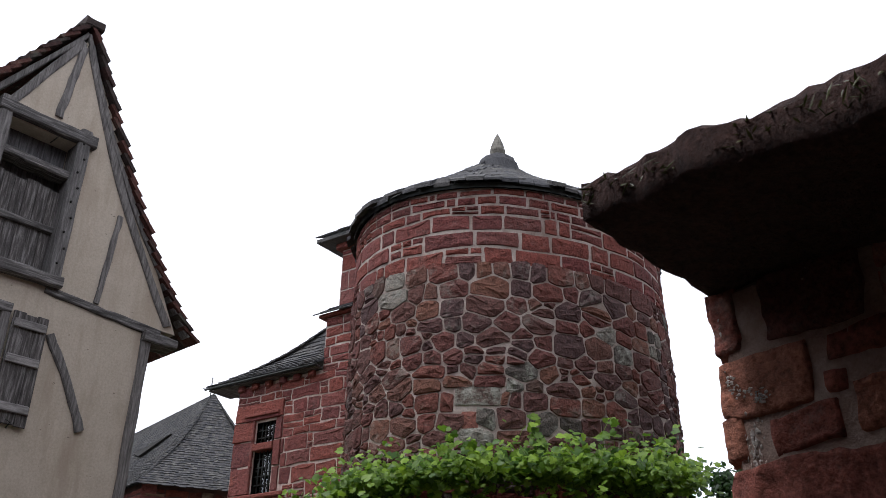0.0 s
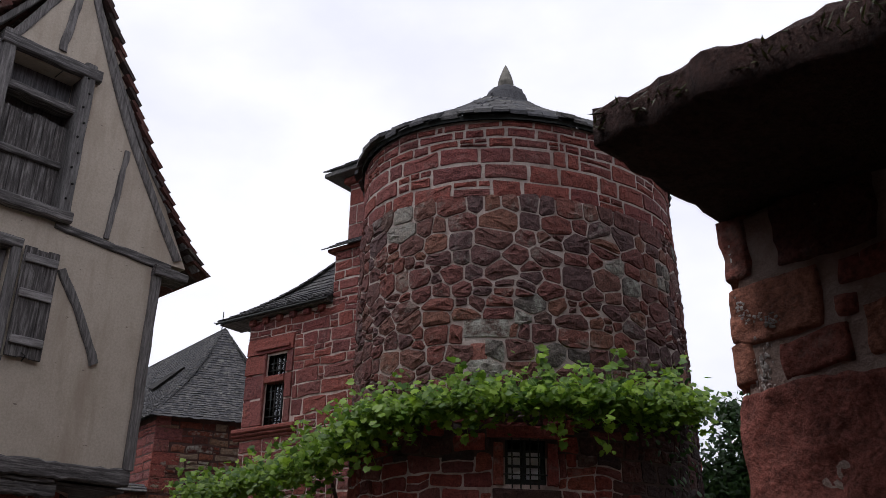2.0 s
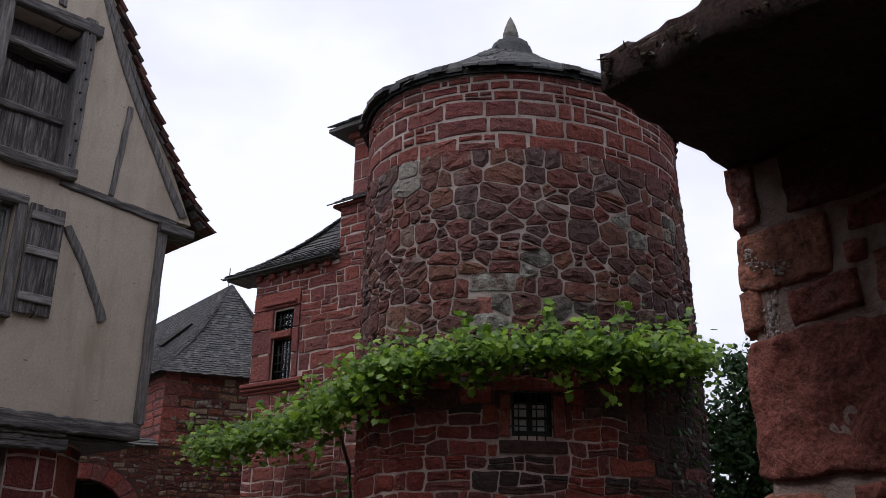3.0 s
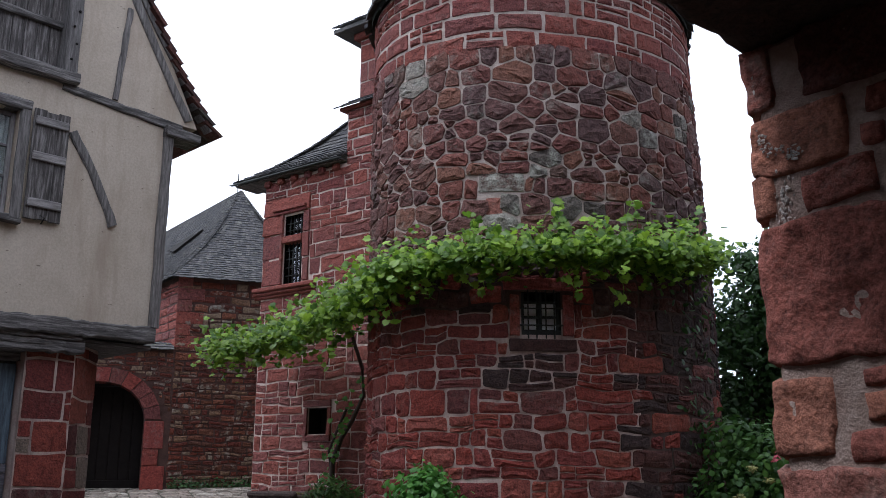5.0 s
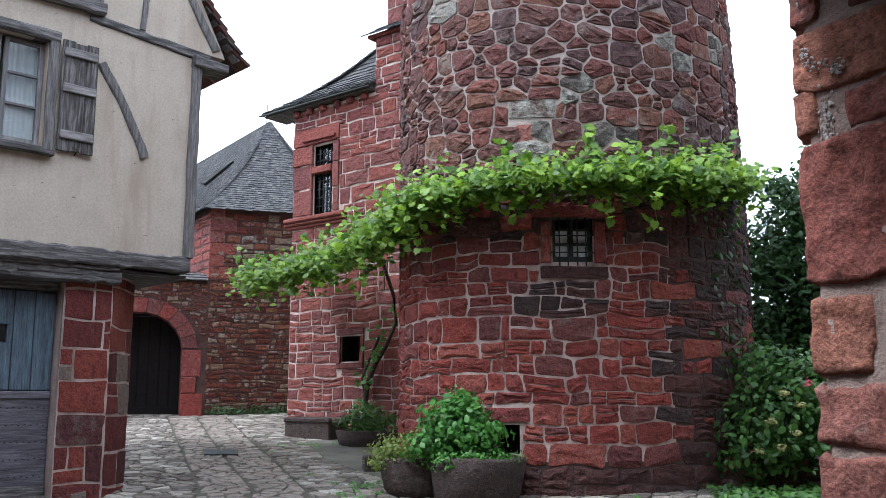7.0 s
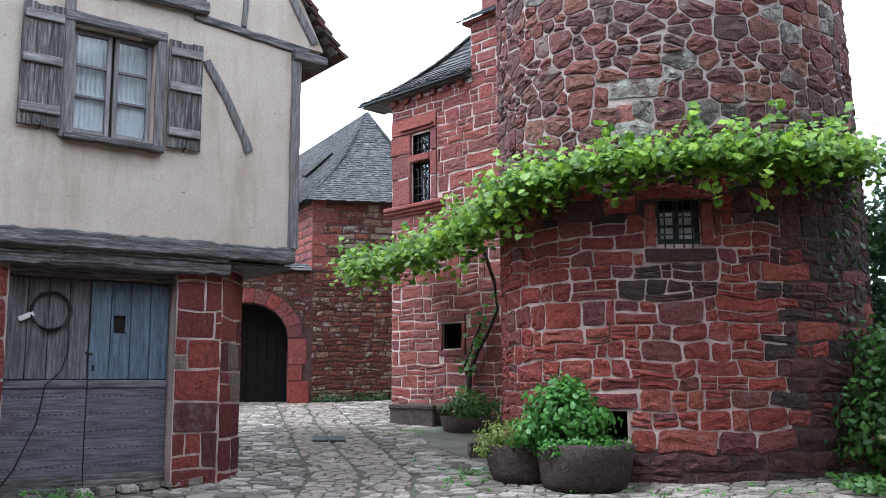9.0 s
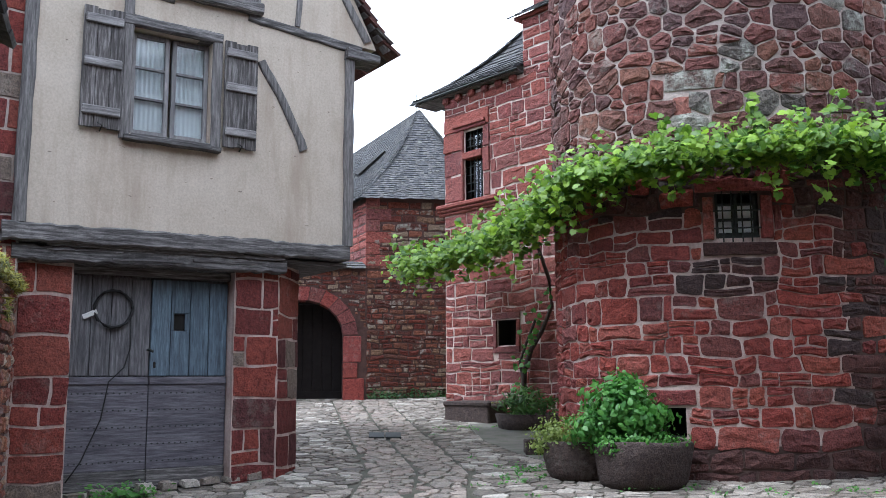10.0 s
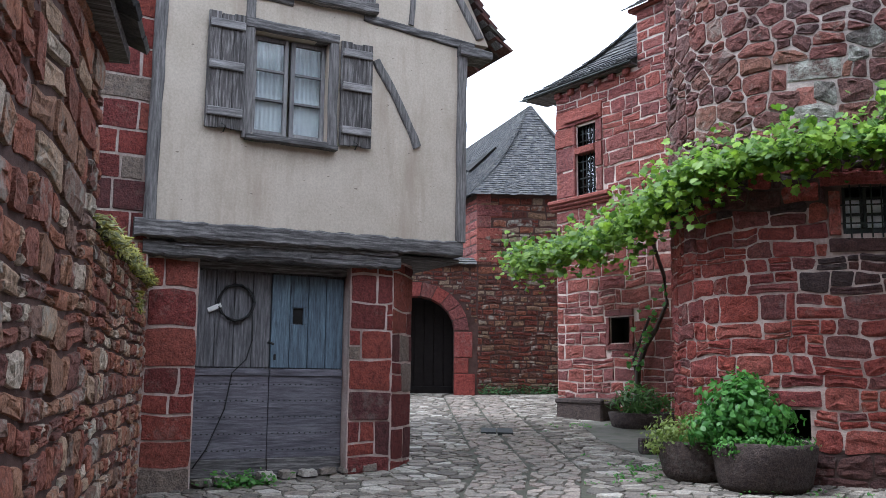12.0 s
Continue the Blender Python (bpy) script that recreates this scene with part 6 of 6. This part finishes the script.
# ------------------------------------------------------------------ garden beside the tower
bed = thing("garden_wall", "low dark stone edging of the garden bed", "wall", "", "structure", at=(3.2, 10.2, 0.7))
EDGE = Frame(2.2, 10.2, 96)
lay_stones(bed, courses(0.0, 3.2, 0.6, 1.02, lambda z: ((0.14, 0.22), (0.25, 0.5), 0), (), 171), EDGE, "dark", seed=172, wave=0.02)
part("core", slab(EDGE, 0, 3.2, 0.4, 1.0, -0.35, 0.0, 0.01), M["mortar_red"], bed)
settle(bed)
hyd = thing("hydrangea_bush", "large dark green hydrangea with fading flower heads", "shrub", at=(3.3, 10.4, 0.75))
foliage("leaves", blob_places([((2.95, 10.05, 1.4), (0.6, 0.5, 0.5)), ((2.65, 10.0, 1.1), (0.4, 0.4, 0.35)), ((3.3, 10.0, 1.75), (0.6, 0.5, 0.45)), ((2.9, 10.2, 1.95), (0.4, 0.4, 0.35)), ((3.6, 9.9, 1.2), (0.6, 0.5, 0.5))], 4600, 19), 0.085, "hydrangea_leaf", hyd, "oval", 173, 0.4, "", "stuff")
for x, y, z in ((2.72, 9.55, 1.42), (3.02, 9.5, 1.58), (2.95, 9.52, 1.3), (2.62, 9.6, 1.12), (2.8, 9.5, 1.16), (2.86, 9.52, 1.7)):
    foliage("flower_head", blob_places([((x, y, z), (0.06, 0.06, 0.034))], 40, int(x * 90)), 0.035, "petal", hyd, "oval", 174, 0, "fading cream flower head")
foliage("flower_head", blob_places([((3.08, 9.45, 1.8), (0.05, 0.05, 0.05))], 30, 3), 0.035, "petal_pink", hyd, "oval", 175, 0, "pink flower head")
for k in range(5):
    part("stem", tube([(2.9 + 0.05 * k, 10.05, 0.68), (2.7 + 0.2 * k, 10.0, 1.5)], 0.012, 5), M["bark"], hyd)
settle(hyd)


def garden_tree(name, c, height, blobs, count, size, label, seed):
    ob = thing(name, label, "tree", "garden trees", at=(*c, ground_z(*c)))
    z0 = ground_z(*c) - 0.05
    part("trunk", tube([(c[0], c[1], z0), (c[0] + 0.05, c[1], z0 + height * 0.35), (c[0] - 0.05, c[1] + 0.05, z0 + height * 0.75)], [0.11, 0.08, 0.03], 8), M["bark"], ob)
    rnd = random.Random(seed)
    for b, r in blobs:
        part("limb", tube([(c[0], c[1], z0 + height * 0.3), ((c[0] + b[0]) / 2, (c[1] + b[1]) / 2, (z0 + height * 0.3 + b[2]) / 2 + 0.1), b], [0.05, 0.03, 0.01], 5), M["bark"], ob)
    foliage("crown", blob_places(blobs, count, seed, 0.2), size, "dark_leaf", ob, "oval", seed + 1, 0.3, "", "stuff")
    settle(ob)


ivy = thing("ivy", "old dark ivy climbing the shaded side of the tower", "ivy", at=tower_point(46, 0.1)[0] + Vector((0, 0, 0.75)))
rnd = random.Random(31)
for k, dg in enumerate((43, 48)):
    pts = [tower_point(dg + 1.5 * math.sin(i * 1.3 + k), 0.06)[0] + Vector((0, 0, 0.7 + 0.42 * i)) for i in range(9)]
    part("stem", tube(pts, [0.05 - 0.004 * i for i in range(9)], 6), M["bark"], ivy, "twisted dark stem")
lv = []
for _ in range(900):
    dg, z = rnd.gauss(58, 7), rnd.uniform(0.9, 4.6)
    pp, nn = tower_point(dg, 0.05 + abs(rnd.gauss(0, 0.09)))
    lv.append((pp + Vector((0, 0, z)), nn))
foliage("leaves", lv, 0.08, "dark_leaf", ivy, "oval", 188, 0.4, "", "stuff")
settle(ivy)
garden_tree("garden_tree", (4.1, 13.6), 4.0, [((3.95, 13.5, 3.6), (0.7, 0.7, 0.8)), ((4.5, 13.4, 4.3), (0.7, 0.7, 0.6)), ((3.9, 13.6, 2.7), (0.6, 0.6, 0.6)), ((4.7, 13.4, 3.0), (0.8, 0.7, 0.9)), ((4.1, 13.5, 4.7), (0.35, 0.4, 0.35)), ((4.9, 13.6, 4.9), (0.6, 0.5, 0.5))], 11000, 0.095, "dark green leafy garden tree", 181)
garden_tree("garden_tree", (5.6, 12.6), 4.6, [((5.6, 12.5, 3.8), (1.0, 0.9, 1.2)), ((5.0, 12.6, 2.6), (0.8, 0.7, 0.8)), ((6.2, 12.6, 5.0), (0.8, 0.8, 0.8))], 5000, 0.09, "dark green leafy garden tree beside the tower", 183)
hedge = thing("hedge", "dark shaded hedge behind the garden bed", "hedge", at=(5, 14.2, 1))
foliage("leaves", blob_places([((3.75 + 0.55 * k, 14.4 - 0.2 * k, 1.9 + 0.3 * (k % 2)), (0.6, 0.5, 1.1)) for k in range(6)], 15000, 20, 0.15), 0.11, "dark_leaf", hedge, "oval", 184, 0.3, "", "stuff")
# Solid dark slab added inside the hedge, in place of its inner shade.
part("twigs", slab(Frame(3.6, 14.6, 100), 0, 4, 0.8, 2.9, -0.15, 0.15, 0.05), M["soil"], hedge)
settle(hedge)
lawn = thing("garden_grass", "low green plants in the shade of the tower", "grass", "", "stuff", at=(2.9, 9.3, 0.6))
rnd = random.Random(23)
foliage("blades", [((rnd.uniform(2.1, 4.6), rnd.uniform(8.8, 10.1), 0.07 * 9.4 + rnd.uniform(0, 0.1)), (0, -0.4, 1)) for _ in range(1500)], 0.07, "hydrangea_leaf", lawn, "oval", 185, 0.1, "", "stuff")
settle(lawn)
weeds = thing("door_weeds", "small green weeds growing at the foot of the door", "weeds", at=HOUSE(-1.1, 0.55, 0.1))
foliage("leaves", [(HOUSE(-1.12 + rnd.gauss(0, 0.16), ground_z(*HOUSE(-1.1, 0, 0.1).xy) + abs(rnd.gauss(0.04, 0.05)), 0.12 + rnd.gauss(0, 0.06)), (0.3, -0.3, 1)) for _ in range(260)], 0.05, "shrub_leaf", weeds, "oval", 186, 0.2, "", "stuff")
settle(weeds)
wallweeds = thing("gate_weeds", "dark weeds along the foot of the rubble wall", "weeds", at=GATE(1.2, 1.3, 0.2))
foliage("leaves", [(GATE(rnd.uniform(0.25, 2.2), 0.07 * GATE(1, 0, 0.1).y + abs(rnd.gauss(0, 0.09)), 0.12 + rnd.gauss(0, 0.06)), (0.3, -0.6, 1)) for _ in range(520)], 0.06, "dark_leaf", wallweeds, "oval", 187, 0.2, "", "stuff")
settle(wallweeds)

tufts = thing("paving_weeds", "small green weeds between the paving stones", "weeds", "", "stuff", at=(-1.5, 10.2, ground_z(0, 10.2)))
spots = [(-1.35 + rnd.gauss(0, 0.3), 9.9 + rnd.gauss(0, 0.45)) for _ in range(45)] + [(-2.9 + rnd.gauss(0, 0.2), 13.5 + rnd.gauss(0, 0.3)) for _ in range(14)] + [(rnd.uniform(-0.4, 2.0), 9.1 + rnd.gauss(0, 0.18)) for _ in range(20)]
foliage("leaves", [((x + rnd.gauss(0, 0.04), y + rnd.gauss(0, 0.04), ground_z(x, y) + rnd.uniform(0.0, 0.035)), (0, -0.3, 1)) for x, y in spots for _ in range(9)], 0.035, "shrub_leaf", tufts, "oval", 189, 0.1, "", "stuff")
settle(tufts)


# ------------------------------------------------------------------ unseen plain houses added behind and beside the camera to block skylight
for nm, fr, u0, u1, hgt in (("house_behind", Frame(-9, -7, 90), 0.0, 22.0, 9.0), ("house_beside", Frame(7.5, -7, 0), 0.0, 17.5, 9.5), ("house_across", Frame(-9.0, -7, 0), 0.0, 12.0, 6.5)):
    ob = thing(nm, "unseen plain red house added to block skylight", "house", "houses round the street", at=fr((u0 + u1) / 2, -0.4))
    side = 1 if nm == "house_beside" else -1
    d0, d1 = sorted((0.0, side * 4.0))
    part("wall", slab(fr, u0, u1, -0.6, hgt, d0, d1, 0), M["mortar_red"], ob)
    part("roof", slab(fr, u0 - 0.3, u1 + 0.3, hgt, hgt + 0.3, d0 - 0.4, d1 + 0.4, 0.05), M["slate"], ob)
    settle(ob)


# ------------------------------------------------------------------ paving
BAND_Y = [5.0, 8.1, 9.7, 12.3, 13.6, 18.0]
BAND_X = {"left": [-2.3, -2.86, -3.2, -4.3, -4.85, -6.7], "centre": [-1.7, -2.26, -2.63, -3.76, -4.3, -6.1], "right": [-1.15, -1.74, -2.06, -3.13, -3.7, -5.5]}


def band(side, y):
    return float(np.interp(y, BAND_Y, BAND_X[side]))


APRON = [(-3.0, 13.95), (-2.36, 12.15), (-1.72, 11.05), (-1.25, 10.35), (-0.55, 10.75), (-1.2, 12.4), (-2.3, 14.8)]


def in_apron(x, y):
    side = [(bx - ax) * (y - ay) - (by - ay) * (x - ax) for (ax, ay), (bx, by) in zip(APRON, APRON[1:] + APRON[:1])]
    return all(q > -0.02 for q in side) or all(q < 0.02 for q in side)


part("apron", ([pave(x, y, 0.012) for x, y in APRON] + [pave(x, y, -0.04) for x, y in APRON],
               [tuple(range(7))] + [(i, i + 7, (i + 1) % 7 + 7, (i + 1) % 7) for i in range(7)]), M["concrete"], ground, "worn grey cement apron with moss")


def free_ground(x, y):
    p = Vector((x, y, 0))
    if HOUSE.n.dot(p - HOUSE.o) < -0.1 and HOUSE.u.dot(p - HOUSE.o) < 0.7:
        return False
    if GATE.n.dot(p - GATE.o) < -0.45 or LEFT.n.dot(p - LEFT.o) < -0.1:
        return False
    return (p - TOWER_C).length >= 1.6 and not (x > 2.2 and y > 8.8) and not in_apron(x, y)


def paving_cells(style, seed, squash, zones):
    """Crazy paving in strips: each stone is kept inside its own strip of the street."""
    out = []
    cells = [c for c in courses(-9.0, 4.5, 5.6, 20.5, style, (), seed) if free_ground((c[0] + c[1]) / 2, (c[2] + c[3]) / 2)]
    for tag, pts in rubble_cells(cells, seed + 3, 0.016, 0.5, squash, 0.3):
        x, y = sum(p[0] for p in pts) / len(pts), sum(p[1] for p in pts) / len(pts)
        edges = [band(k, y) for k in ("left", "centre", "right")]
        zone = sum(x > e for e in edges)
        if zone not in zones:
            continue
        lo = (lambda q: -99) if zone == 0 else (lambda q, k=("left", "centre", "right")[zone - 1]: band(k, q) + 0.012)
        hi = (lambda q: 99) if zone == 3 else (lambda q, k=("left", "centre", "right")[zone]: band(k, q) - 0.012)
        out.append((tag, [(min(max(px, lo(py)), hi(py)), py) for px, py in pts]))
    return out


kw = dict(name="paving_stone", joint=0.02, proud=0.008, bulge=0.003, rest_name="paving", wave=0.0)
lay_stones(ground, paving_cells(lambda z: ((0.09, 0.17), (0.14, 0.34), 0.0), 191, 1.0, (0, 3)), pave, "paving", near=lambda x, y: -5.4 < x < 1.2 and 7.2 < y < 10.6, limit=230, seed=192, rest_label="worn pale paving stones", **kw)
lay_stones(ground, paving_cells(lambda z: ((0.11, 0.19), (0.14, 0.29), 0.0), 195, 1.0, (1, 2)), pave, "flags", near=lambda x, y: 7.2 < y < 12, limit=70, seed=196, rest_label="grey flagstones of the middle strip", **kw)
